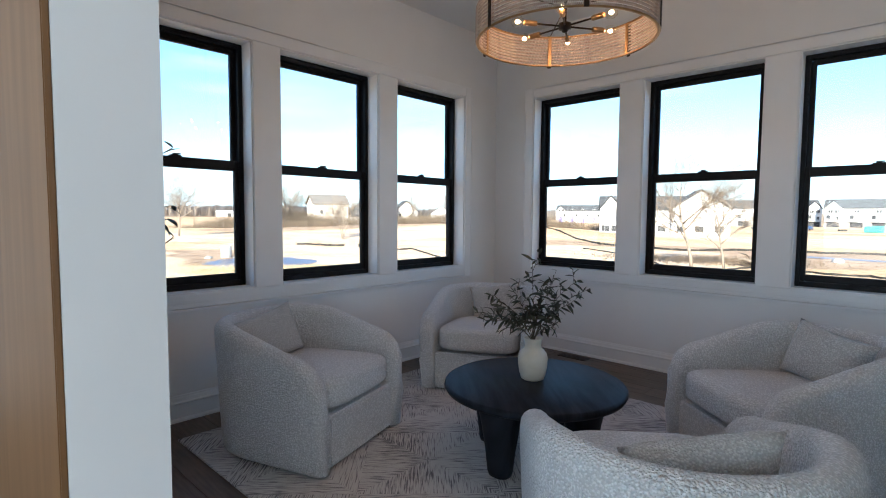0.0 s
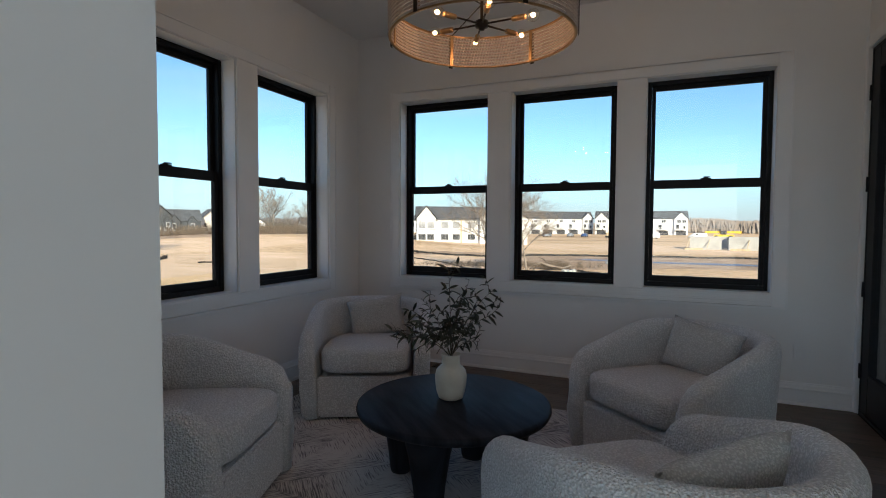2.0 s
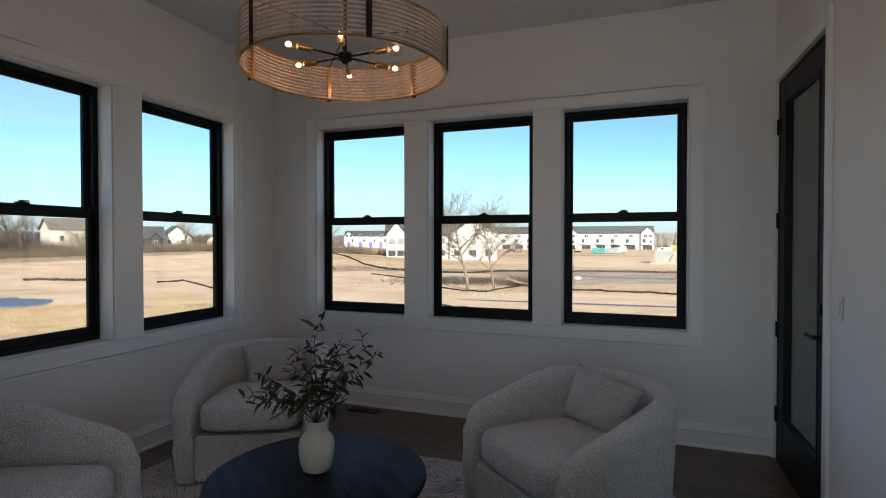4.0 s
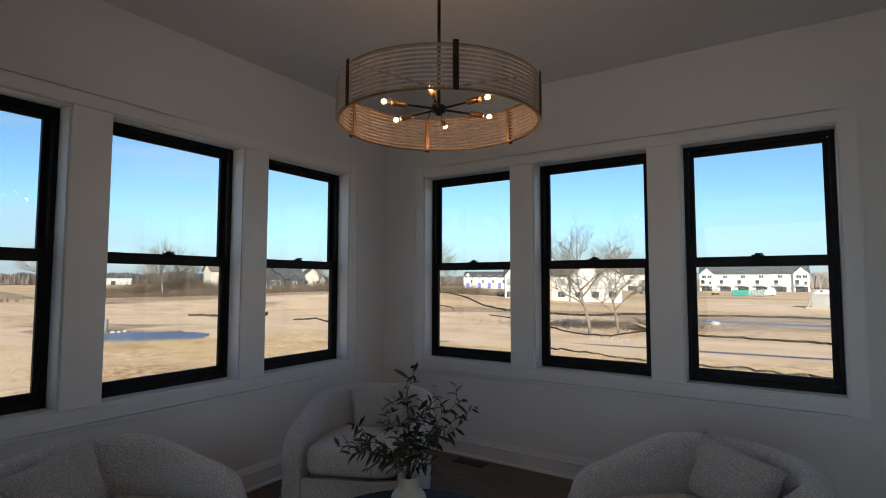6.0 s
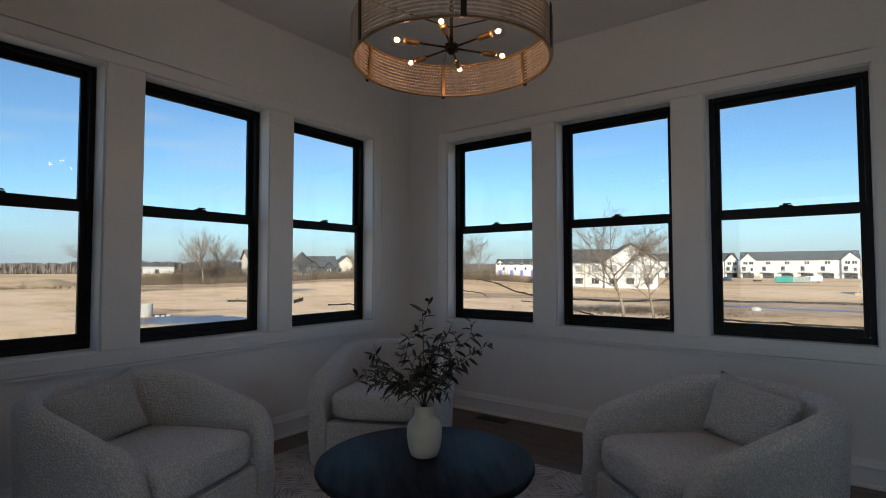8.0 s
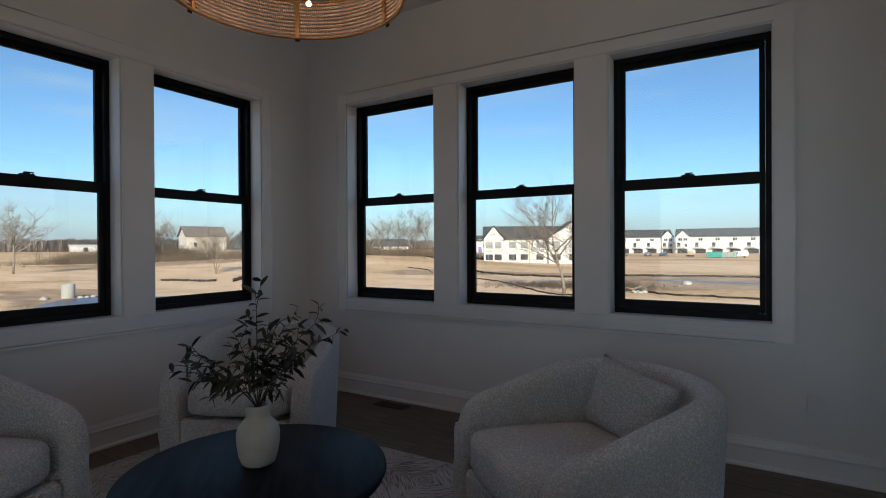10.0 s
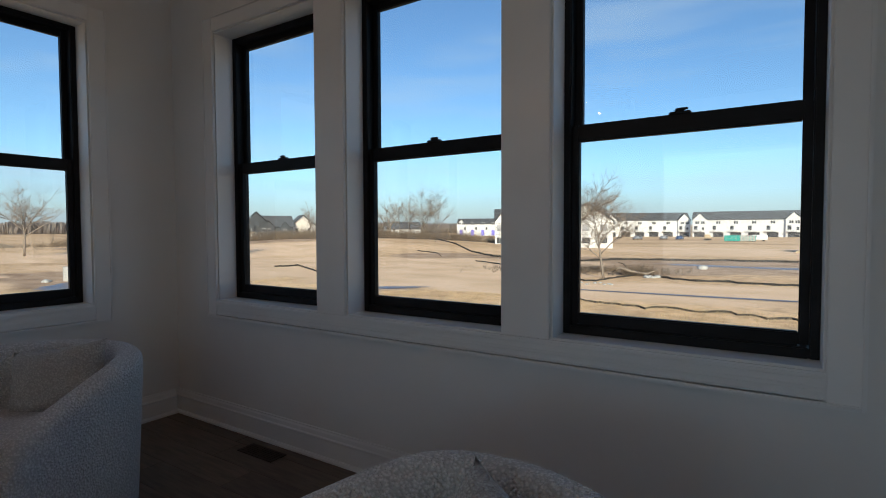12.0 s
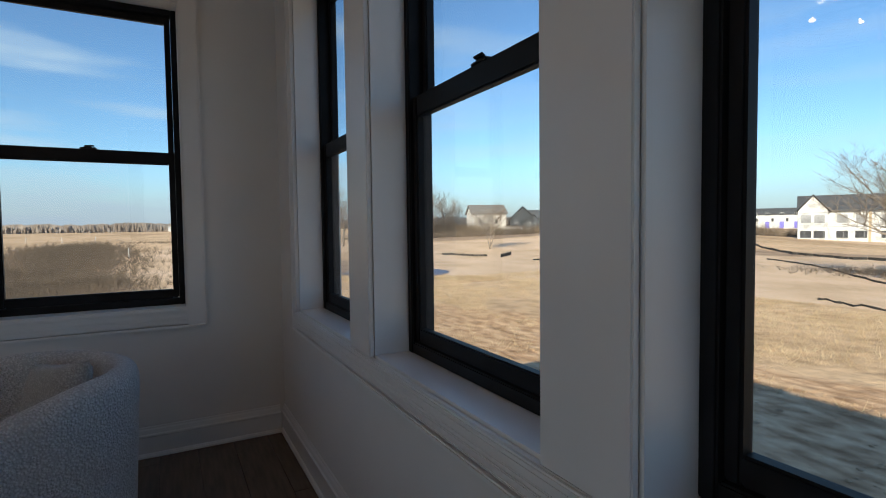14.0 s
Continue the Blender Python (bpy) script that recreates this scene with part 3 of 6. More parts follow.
def shell_bm():
    bm = bmesh.new()
    pts = u_path(CH_W, CH_B, CH_F, 0.39)
    s = arc_len(pts)
    total = s[-1]
    thick = 0.105
    rings = []

    def ring(p, nrm, top, low, th):
        """Outer foot, up the leaning outside, over the rounded top and down the inside to the foot again."""
        r = th / 2
        z = top - r
        sec = [(-0.030, low), (-0.008, low + 0.006), (0.0, low + 0.03), (0.0, low + 0.20), (0.0, z - 0.08), (0.0, z - 0.03)]
        for k in range(9):
            a = math.pi * k / 8
            sec.append((-r + r * math.cos(a), z + r * math.sin(a)))
        sec += [(-th, z - 0.06), (-th, 0.33), (-th, 0.15), (-th, low)]
        vs = []
        for o, zz in sec:
            out = o + LEAN_OUT * min(1.0, zz / 0.6)
            vs.append(bm.verts.new((p[0] + nrm[0] * out, p[1] + nrm[1] * out, zz)))
        return vs

    for i, ((p, nrm), d) in enumerate(zip(pts, s)):
        e = min(d, total - d)
        # arms rise from the front to the back
        y01 = smooth01((CH_F + 0.02 - p[1]) / 0.66)
        top = 0.555 + 0.138 * y01
        # rounded front corner of the arm
        if e < 0.13:
            q = 1 - e / 0.13
            top -= 0.105 * (1 - math.sqrt(max(0.0, 1 - q * q)))
        rings.append(ring(p, nrm, top, 0.012, thick))
    first, last = rings[0], rings[-1]
    for a, b in zip(rings, rings[1:]):
        for k in range(len(a)):
            k2 = (k + 1) % len(a)
            bm.faces.new((a[k], a[k2], b[k2], b[k]))
    for rr in (first, last):
        cur = rr
        for inset, dy in ((0.006, 0.010), (0.018, 0.020), (0.036, 0.025)):
            nxt = []
            for v in rr:
                mx = sum(w.co.x for w in rr if abs(w.co.z - v.co.z) < 0.05) / max(1, sum(1 for w in rr if abs(w.co.z - v.co.z) < 0.05))
                dx = v.co.x - mx
                dx = math.copysign(max(0.0, abs(dx) - inset), dx)
                nxt.append(bm.verts.new((mx + dx, CH_F + dy, min(v.co.z, 0.455 - inset * 0.6 + 0.02))))
            for k in range(len(cur)):
                k2 = (k + 1) % len(cur)
                bm.faces.new((cur[k], cur[k2], nxt[k2], nxt[k]))
            cur = nxt
        bm.faces.new(cur)
    return bm


def soft_block(lo, hi, puff, seg=10, power=4.0):
    """A cushion: a block with swollen faces and rounded edges."""
    bm = bmesh.new()
    bmesh.ops.create_cube(bm, size=2.0)
    bmesh.ops.subdivide_edges(bm, edges=bm.edges, cuts=seg, use_grid_fill=True)
    lo, hi = Vector(lo), Vector(hi)
    c, h = (lo + hi) / 2, (hi - lo) / 2
    for v in bm.verts:
        x, y, z = v.co
        k = (abs(x) ** power + abs(y) ** power + abs(z) ** power) ** (1 / power)
        p = Vector((x, y, z)) / k
        sw = 1 + puff * (1 - p.x * p.x) * (1 - p.y * p.y)
        v.co = Vector((c.x + p.x * h.x, c.y + p.y * h.y, c.z + p.z * h.z * sw))
    return bm


def seat_bm():
    bm = soft_block((-CH_W + 0.108, CH_B + 0.14, 0.272), (CH_W - 0.104, CH_F + 0.024, 0.445), 0.20, 14, 6.0)
    for v in bm.verts:
        # round the back corners to follow the shell
        if v.co.y < -0.05:
            q = (-0.05 - v.co.y) / 0.22
            v.co.x *= 1 - 0.28 * q * q
        v.co.z += 0.018 * (v.co.y / 0.4)
    return bm


def pillow_bm(w=0.43, h=0.30, d=0.125):
    """A throw pillow with pinched corners, standing in x and z."""
    bm = bmesh.new()
    n = 16
    for side in (1, -1):
        grid = []
        for i in range(n + 1):
            row = []
            for j in range(n + 1):
                u, v = 2 * i / n - 1, 2 * j / n - 1
                pinch = 1 - 0.10 * (1 - u * u) * abs(v) ** 3
                pinch2 = 1 - 0.10 * (1 - v * v) * abs(u) ** 3
                t = max(0.0, (1 - u ** 4) * (1 - v ** 4)) ** 0.55
                row.append(bm.verts.new((u * w / 2 * pinch2, side * d / 2 * t, v * h / 2 * pinch)))
            grid.append(row)
        for i in range(n):
            for j in range(n):
                f = (grid[i][j], grid[i + 1][j], grid[i + 1][j + 1], grid[i][j + 1])
                bm.faces.new(f if side < 0 else f[::-1])
    bmesh.ops.remove_doubles(bm, verts=bm.verts, dist=0.0005)
    return bm


def armchair(m, label):
    ch = thing("armchair", label, "armchair", m, group="armchairs round the table")
    part("shell", shell_bm(), BOUCLE, ch, "curved boucle back and arms", True)
    fb = bmesh.new()
    box(fb, (-CH_W + 0.100, CH_F - 0.05, 0.014), (CH_W - 0.100, CH_F + 0.008, 0.278), 0.014, 3)
    part("front_panel", fb, BOUCLE, ch)
    part("seat_deck", box_bm((-CH_W + 0.104, -0.22, 0.20), (CH_W - 0.104, CH_F - 0.052, 0.27), 0.01), BOUCLE, ch)
    part("seat_cushion", seat_bm(), BOUCLE, ch, "thick boucle seat cushion", True)
    part("swivel_base", lathe(bmesh.new(), [(0, 0), (0.27, 0), (0.27, 0.020), (0.25, 0.03), (0, 0.03)], 32), BLACK, ch, "low black swivel base")
    return ch


def facing(cx, cy, fx, fy):
    """A chair at that place whose open front (local +y) looks that way."""
    return pose(cx, cy, RUG_TOP, 0, 0, math.degrees(math.atan2(-fx, fy)))


CHAIR_LABEL = "cream boucle barrel swivel armchair on the patterned rug"
CHAIRS = [facing(-2.554, 1.562, 0.945, 0.327), facing(-2.472, 3.118, 0.44, -0.90), facing(-0.470, 2.974, -0.665, -0.747), facing(-0.550, 1.584, -0.63, 0.776)]
chair0 = armchair(CHAIRS[0], CHAIR_LABEL)
for cm in CHAIRS[1:]:
    copy_thing(chair0, cm)

pil_me = None
for cm, off, spin, roll in zip(CHAIRS, (0.06, -0.03, 0.03, 0.0), (-8, 4, 6, 2), (7, 6, -5, -5)):
    m = cm @ pose(off, -0.210, 0.562, 17, roll * 1.5, spin)
    if pil_me is None:
        pil = to_ob("throw_pillow", pillow_bm(), PILLOW, True)
        pil_me = pil.data
    else:
        pil = new("throw_pillow", pil_me)
    pil.matrix_basis = m
    tagged(pil, "taupe boucle throw pillow leaning on an armchair back", "pillow", "pillows on the armchairs")

# ---------------------------------------------------------------- coffee table
TABLE = (-1.481, 2.263)
TT = 0.400
table = thing("coffee_table", "round dark-stained wooden coffee table with thick legs", "coffee table", pose(TABLE[0], TABLE[1], RUG_TOP, 0, 0, -45))
R = 0.470
tb = lathe(bmesh.new(), [(0, TT - 0.048), (R - 0.035, TT - 0.048), (R - 0.008, TT - 0.036), (R, TT - 0.020), (R - 0.003, TT - 0.006), (R - 0.014, TT), (0, TT)], 96)
part("tabletop", tb, DARK_WOOD, table, "round dark wooden top with a soft edge", True)


def table_leg_bm():
    bm = bmesh.new()
    prof = [(0.050, 0.0), (0.056, 0.02), (0.066, 0.12), (0.084, 0.25), (0.100, 0.325), (0.102, TT - 0.047)]
    rings = []
    for r, z in prof:
        rings.append([bm.verts.new((1.10 * r * math.copysign(abs(math.cos(t)) ** 0.8, math.cos(t)), 0.95 * r * math.copysign(abs(math.sin(t)) ** 0.8, math.sin(t)), z)) for t in [2 * math.pi * k / 28 for k in range(28)]])
    for a, b in zip(rings, rings[1:]):
        for k in range(28):
            bm.faces.new((a[k], a[(k + 1) % 28], b[(k + 1) % 28], b[k]))
    bm.faces.new(rings[0][::-1])
    bm.faces.new(rings[-1])
    return bm


leg = part("leg", table_leg_bm(), DARK_WOOD, table, "", True)
for k in range(4):
    a = 45 + 90 * k
    m = pose(0, 0, 0, 0, 0, a) @ pose(0.285, 0, 0, 0, 0, 90)
    if k == 0:
        leg.matrix_basis = m
    else:
        share("leg", leg.data, table, m)

# ---------------------------------------------------------------- vase and olive branches
VASE = (-1.507, 2.288)
VZ = RUG_TOP + TT
vase = tagged(place(pose(VASE[0], VASE[1], VZ), to_ob("vase", lathe(bmesh.new(), [(0, 0.0), (0.050, 0.0), (0.060, 0.006), (0.070, 0.035), (0.077, 0.080), (0.078, 0.115), (0.072, 0.140), (0.058, 0.157), (0.045, 0.168), (0.042, 0.190), (0.046, 0.214), (0.049, 0.220), (0.044, 0.221), (0.037, 0.200), (0.038, 0.175), (0.050, 0.155), (0.066, 0.14), (0.066, 0.05), (0, 0.012)], 40), CERAMIC, True)), "cream ceramic vase with a short neck on the table", "vase")

# ---------------------------------------------------------------- pendant
PEND = (-1.368, 2.306)
PB, PT, PR = 2.137, 2.303, 0.436
BEAD = noise_mat("pale_wood_beads", (0.34, 0.29, 0.255), (0.50, 0.435, 0.38), 30, 3, 0.45)
FILAMENT = emitter("warm_filament", (1.0, 0.62, 0.30), 9.0)
BULB_GLASS = glass_mat("bulb_glass", (0.99, 0.97, 0.93))

pendant = thing("pendant_lamp", "drum pendant lamp of beaded strands with six bulbs", "pendant lamp", pose(PEND[0], PEND[1], 0))
part("canopy", lathe(bmesh.new(), [(0, HIGH - 0.03), (0.055, HIGH - 0.03), (0.066, HIGH - 0.02), (0.066, HIGH + 0.001), (0, HIGH + 0.001)], 32), BRONZE, pendant, "", True)
part("rod", tube(bmesh.new(), [(0, 0, 2.21), (0, 0, HIGH - 0.025)], 0.0075, 10), BRONZE, pendant, "", True)


def strand_bm(radius, beads, r):
    bm = bmesh.new()
    tmp = bmesh.new()
    bmesh.ops.create_uvsphere(tmp, u_segments=6, v_segments=6, radius=r)
    tmp.verts.index_update()
    base = [v.co.copy() for v in tmp.verts]
    faces = [[v.index for v in f.verts] for f in tmp.faces]
    tmp.free()
    for k in range(beads):
        a = 2 * math.pi * k / beads
        turn = Matrix.Rotation(a, 3, "Z")
        vs = [bm.verts.new(turn @ Vector((c.x + radius, c.y * 0.70, c.z * 1.06))) for c in base]
        for f in faces:
            bm.faces.new([vs[i] for i in f])
    return bm


rows_n = 10
first_z = PB + 0.010
step_z = (PT - PB - 0.020) / (rows_n - 1)
strand = part("bead_strand", strand_bm(PR, 318, 0.0060), BEAD, pendant, "strand of small pale beads", True)
strand.matrix_basis = pose(0, 0, first_z)
for k in range(1, rows_n):
    share("bead_strand", strand.data, pendant, pose(0, 0, first_z + k * step_z, 0, 0, k * 0.31), "strand of small pale beads")
for z0, z1 in ((PB, PB + 0.006), (PT - 0.006, PT)):
    part("ring", lathe(bmesh.new(), [(PR - 0.013, z0), (PR + 0.001, z0), (PR + 0.001, z1), (PR - 0.013, z1)], 72, None, True), BRASS, pendant, "thin brass ring inside the drum", True)
strap_o = strap_i = None
for k in range(6):
    m = pose(0, 0, 0, 0, 0, 11.5 + 60 * k)
    if k == 0:
        strap_o = part("strap", box_bm((PR + 0.006, -0.011, PB - 0.006), (PR + 0.010, 0.011, PT + 0.010), 0.001), BRONZE, pendant, "dark metal strap")
        strap_i = part("inner_strap", box_bm((PR - 0.012, -0.009, PB + 0.002), (PR - 0.008, 0.009, PT - 0.002), 0.001), BRASS, pendant, "brass strap")
        strap_o.matrix_basis = strap_i.matrix_basis = m
    else:
        share("strap", strap_o.data, pendant, m, "dark metal strap")
        share("inner_strap", strap_i.data, pendant, m, "brass strap")
HUBZ = 2.210
part("hub", lathe(bmesh.new(), [(0, HUBZ - 0.030), (0.012, HUBZ - 0.028), (0.016, HUBZ - 0.018), (0.030, HUBZ - 0.014), (0.030, HUBZ + 0.014), (0.012, HUBZ + 0.022), (0, HUBZ + 0.022)], 24), BRONZE, pendant, "", True)
# a thin stay from the hub up to the drum's top ring keeps it in line
stay = bmesh.new()
for k in range(3):
    a = radians(11.5 + 120 * k)
    tube(stay, [(0, 0, PT - 0.001), ((PR - 0.008) * math.cos(a), (PR - 0.008) * math.sin(a), PT - 0.001)], 0.003, 6)
part("stay", stay, BRONZE, pendant)
arm_me = socket_me = globe_me = fil_me = None
for k in range(6):
    m = pose(0, 0, HUBZ, 0, 0, -3.5 + 60 * k)
    if k == 0:
        arm = part("arm", tube(bmesh.new(), [(0.025, 0, 0), (0.195, 0, 0)], 0.0048, 8), BRONZE, pendant, "", True)
        sock = part("socket", lathe(bmesh.new(), [(0, 0.150), (0.011, 0.150), (0.013, 0.156), (0.013, 0.205), (0.0115, 0.215), (0, 0.215)], 16, pose(0, 0, 0, 0, 90, 0)), BRASS, pendant, "brass lamp socket", True)
        globe = part("bulb", lathe(bmesh.new(), [(0, 0.212), (0.011, 0.213), (0.013, 0.219), (0.021, 0.227), (0.027, 0.238), (0.029, 0.250), (0.027, 0.262), (0.020, 0.272), (0.010, 0.277), (0, 0.279)], 18, pose(0, 0, 0, 0, 90, 0)), BULB_GLASS, pendant, "clear glass globe bulb, lit", True)
        globe.visible_shadow = False
        fil = part("filament", lathe(bmesh.new(), [(0, 0.238), (0.007, 0.240), (0.0105, 0.249), (0.007, 0.258), (0, 0.260)], 10, pose(0, 0, 0, 0, 90, 0)), FILAMENT, globe, "glowing filament", True)
        fil.visible_shadow = False
        for o in (arm, sock, globe):
            o.matrix_basis = m
    else:
        share("arm", arm.data, pendant, m)
        share("socket", sock.data, pendant, m, "brass lamp socket")
        g = share("bulb", globe.data, pendant, m, "clear glass globe bulb, lit")
        g.visible_shadow = False
        share("filament", fil.data, g, None, "glowing filament").visible_shadow = False
    ld = bpy.data.lights.new("bulb_light", "POINT")
    ld.energy, ld.color, ld.shadow_soft_size = BULB_WATTS, (1.0, 0.53, 0.28), 0.012
    a = radians(-3.5 + 60 * k)
    new("bulb_light", ld).location = (PEND[0] + 0.250 * math.cos(a), PEND[1] + 0.250 * math.sin(a), HUBZ)


# ---------------------------------------------------------------- olive branches in the vase
LEAF = noise_mat("olive_leaf", (0.048, 0.062, 0.046), (0.105, 0.122, 0.092), 25, 4, 0.5, vary=0.35)
STEM = noise_mat("olive_stem", (0.07, 0.06, 0.04), (0.12, 0.10, 0.07), 30, 4, 0.8)


def leaf_bm(length=0.056, width=0.0165):
    bm = bmesh.new()
    n = 6
    rows = []
    for i in range(n + 1):
        u = i / n
        w = width / 2 * math.sin(math.pi * (0.06 + 0.92 * u)) ** 0.8
        z = -0.020 * u * u
        rows.append([bm.verts.new((u * length, -w, z + 0.003)), bm.verts.new((u * length, 0, z)), bm.verts.new((u * length, w, z + 0.003))])
    for a, b in zip(rows, rows[1:]):
        for k in range(2):
            bm.faces.new((a[k], a[k + 1], b[k + 1], b[k]))
    bmesh.ops.solidify(bm, geom=bm.faces[:], thickness=0.0008)
    return bm


def spray(name, label, origin, stems, per_stem, rng, leaf_scale=1.0, start=0.3, stem_r=0.0026):
    """Leafy stems from one point: each given by where its tip lies."""
    th = thing(name, label, "plant", pose(*origin))
    leaf_mesh = []
    for tip, bow in stems:
        tip = Vector(tip)
        mid = Vector((tip.x * 0.35, tip.y * 0.35, tip.z * 0.55 + bow))
        foot = Vector((-tip.x * 0.06, -tip.y * 0.06, -0.17))
        pts = []
        for i in range(11):
            u = i / 10
            pts.append(foot.lerp(Vector((0, 0, 0)), min(1, u * 4)) if u < 0.25 else (1 - (u - 0.25) / 0.75) ** 2 * Vector((0, 0, 0)) + 2 * (1 - (u - 0.25) / 0.75) * (u - 0.25) / 0.75 * mid + ((u - 0.25) / 0.75) ** 2 * tip)
        part("stem", tube(bmesh.new(), pts, [stem_r * (1 - 0.6 * i / 10) for i in range(11)], 6), STEM, th, "", True)
        def set_leaf(p, d, k, size):
            side = d.orthogonal().normalized()
            side.rotate(Matrix.Rotation(k * 2.4 + rng.random() * 0.8, 3, d))
            way = (d * rng.uniform(0.25, 0.9) + side * rng.uniform(0.6, 1.0) - Vector((0, 0, rng.uniform(0.0, 0.45)))).normalized()
            q = way.to_track_quat("X", "Z").to_matrix().to_4x4()
            m = Matrix.Translation(p) @ q @ pose(0, 0, 0, rng.uniform(-70, 70)) @ Matrix.Diagonal((*(Vector((1, 1, 1)) * leaf_scale * size * rng.uniform(0.65, 1.15)), 1))
            if not leaf_mesh:
                lf = part("leaf", leaf_bm(), LEAF, th, "", True)
                leaf_mesh.append(lf.data)
                lf.matrix_basis = m
            else:
                share("leaf", leaf_mesh[0], th, m)

        for k in range(per_stem):
            u = 0.25 + 0.75 * (start + (1 - start) * (k + 0.5 * rng.random()) / per_stem)
            i = min(9, int(u * 10))
            set_leaf(pts[i].lerp(pts[i + 1], u * 10 - i), (pts[i + 1] - pts[i]).normalized(), k, 1.0)
        # side twigs with smaller leaves
        for w in range(3):
            u = rng.uniform(0.45, 0.92)
            i = min(9, int(u * 10))
            p0, d = pts[i].lerp(pts[i + 1], u * 10 - i), (pts[i + 1] - pts[i]).normalized()
            out = Vector((rng.uniform(-1, 1), rng.uniform(-1, 1), rng.uniform(-0.3, 0.9))).normalized()
            ln = rng.uniform(0.06, 0.12)
            p1 = p0 + (d * 0.5 + out * 0.7) * ln * 0.6
            p2 = p1 + (d * 0.2 + out * 0.6 + Vector((0, 0, rng.uniform(-0.5, 0.5)))) * ln * 0.6
            part("twig", tube(bmesh.new(), [p0, p1, p2], [stem_r * 0.6, stem_r * 0.5, stem_r * 0.3], 5), STEM, th, "", True)
            for k in range(5):
                f = 0.3 + 0.7 * k / 4
                a, b = (p0, p1) if f < 0.5 else (p1, p2)
                set_leaf(a.lerp(b, f * 2 if f < 0.5 else f * 2 - 1), (b - a).normalized(), k, 0.82)
    return th


rng = random.Random(5)
RV, DV = Vector((0.76, 0.65, 0)), Vector((-0.65, 0.76, 0))
tips = [(-0.01, 0.02, 0.44, 0.08), (0.24, 0.02, 0.33, 0.06), (0.27, 0.10, 0.25, 0.06), (0.17, -0.10, 0.22, 0.05), (0.09, 0.10, 0.30, 0.05), (-0.31, 0.00, 0.15, 0.08), (-0.20, -0.10, 0.23, 0.05),
        (-0.12, 0.12, 0.28, 0.05), (-0.05, -0.16, 0.20, 0.04), (0.13, 0.18, 0.14, 0.05), (-0.24, 0.12, 0.10, 0.06), (0.05, -0.04, 0.33, 0.03), (0.10, -0.12, 0.10, 0.05), (-0.12, -0.08, 0.12, 0.05), (0.02, 0.10, 0.18, 0.04)]
spray("olive_branches", "spray of dark green olive branches in the cream vase", (VASE[0], VASE[1], VZ + 0.200), [(tuple(RV * a + DV * b + Vector((0, 0, c))), w) for a, b, c, w in tips], 10, rng, 1.05)

# ---------------------------------------------------------------- tree in the corner behind the wall's end
WICKER = noise_mat("woven_basket", (0.20, 0.14, 0.08), (0.34, 0.25, 0.16), 40, 4, 0.9, bump=0.6, bump_scale=90, bump_dist=0.004)
POT = (-2.90, 0.70)
ptree = thing("potted_tree", "slender green potted tree in a woven basket", "potted plant", pose(POT[0], POT[1], 0))
part("basket", lathe(bmesh.new(), [(0, 0.001), (0.13, 0.001), (0.16, 0.03), (0.175, 0.18), (0.165, 0.30), (0.155, 0.31), (0.15, 0.29), (0.15, 0.26), (0, 0.26)], 28), WICKER, ptree, "woven basket planter", True)
part("soil", lathe(bmesh.new(), [(0.148, 0.262), (0.09, 0.268), (0, 0.272)], 24), EARTH, ptree, "", True)
trunk_pts = [(0, 0, 0.26), (0.01, 0.01, 0.6), (-0.01, 0.02, 1.0), (0.0, 0.0, 1.38)]
part("trunk", tube(bmesh.new(), trunk_pts, [0.018, 0.015, 0.012, 0.009], 8), STEM, ptree, "", True)
lb = leaf_bm(0.075, 0.036)
leafme = None
for k in range(30):
    z = rng.uniform(0.62, 1.36)
    a = rng.uniform(0, 6.28)
    ln = rng.uniform(0.14, 0.33)
    # stays clear of the walls
    ex, ey = ln * math.cos(a), ln * math.sin(a)
    ex, ey = max(-0.25, ex), max(-0.22, ey)
    p0, p1 = Vector((0, 0, z)), Vector((ex, ey, z + rng.uniform(0.05, 0.35)))
    part("branch", tube(bmesh.new(), [p0, p0.lerp(p1, 0.5) + Vector((0, 0, 0.03)), p1], [0.006, 0.004, 0.002], 5), STEM, ptree)
    for j in range(8):
        u = 0.35 + 0.65 * j / 7
        p = p0.lerp(p1, u)
        way = Vector((rng.uniform(-1, 1), rng.uniform(-1, 1), rng.uniform(-0.4, 0.7))).normalized()
        m = Matrix.Translation(p) @ way.to_track_quat("X", "Z").to_matrix().to_4x4() @ Matrix.Diagonal((*(Vector((1, 1, 1)) * rng.uniform(0.6, 1.0)), 1))
        if leafme is None:
            lf = part("leaf", lb, LEAF, ptree, "", True)
            leafme = lf.data
            lf.matrix_basis = m
        else:
            share("leaf", leafme, ptree, m)

# ---------------------------------------------------------------- the house round the room
# unseen bulk, sized to shade the yard and keep sun off the door
hs = thing("own_house", "white-sided house that holds the room, unseen dark roof casting shade", "house", kind="structure")
part("foundation", box_bm((WEST - TH, -9.0, -3.3), (EAST + TH, NORTH + TH, -0.302)), SIDING_OWN, hs)
part("foundation", box_bm((EAST + TH + 0.002, -9.0, -3.3), (11.0, 2.6, -0.302)), SIDING_OWN, hs)
part("house_wall", box_bm((2.7, -9.0, -0.30), (11.0, 2.6, 3.3)), SIDING_OWN, hs)
part("house_wall", box_bm((EAST + TH + 0.002, SOUTH + 0.01, -0.30), (2.698, 2.6, 3.3)), SIDING_OWN, hs)


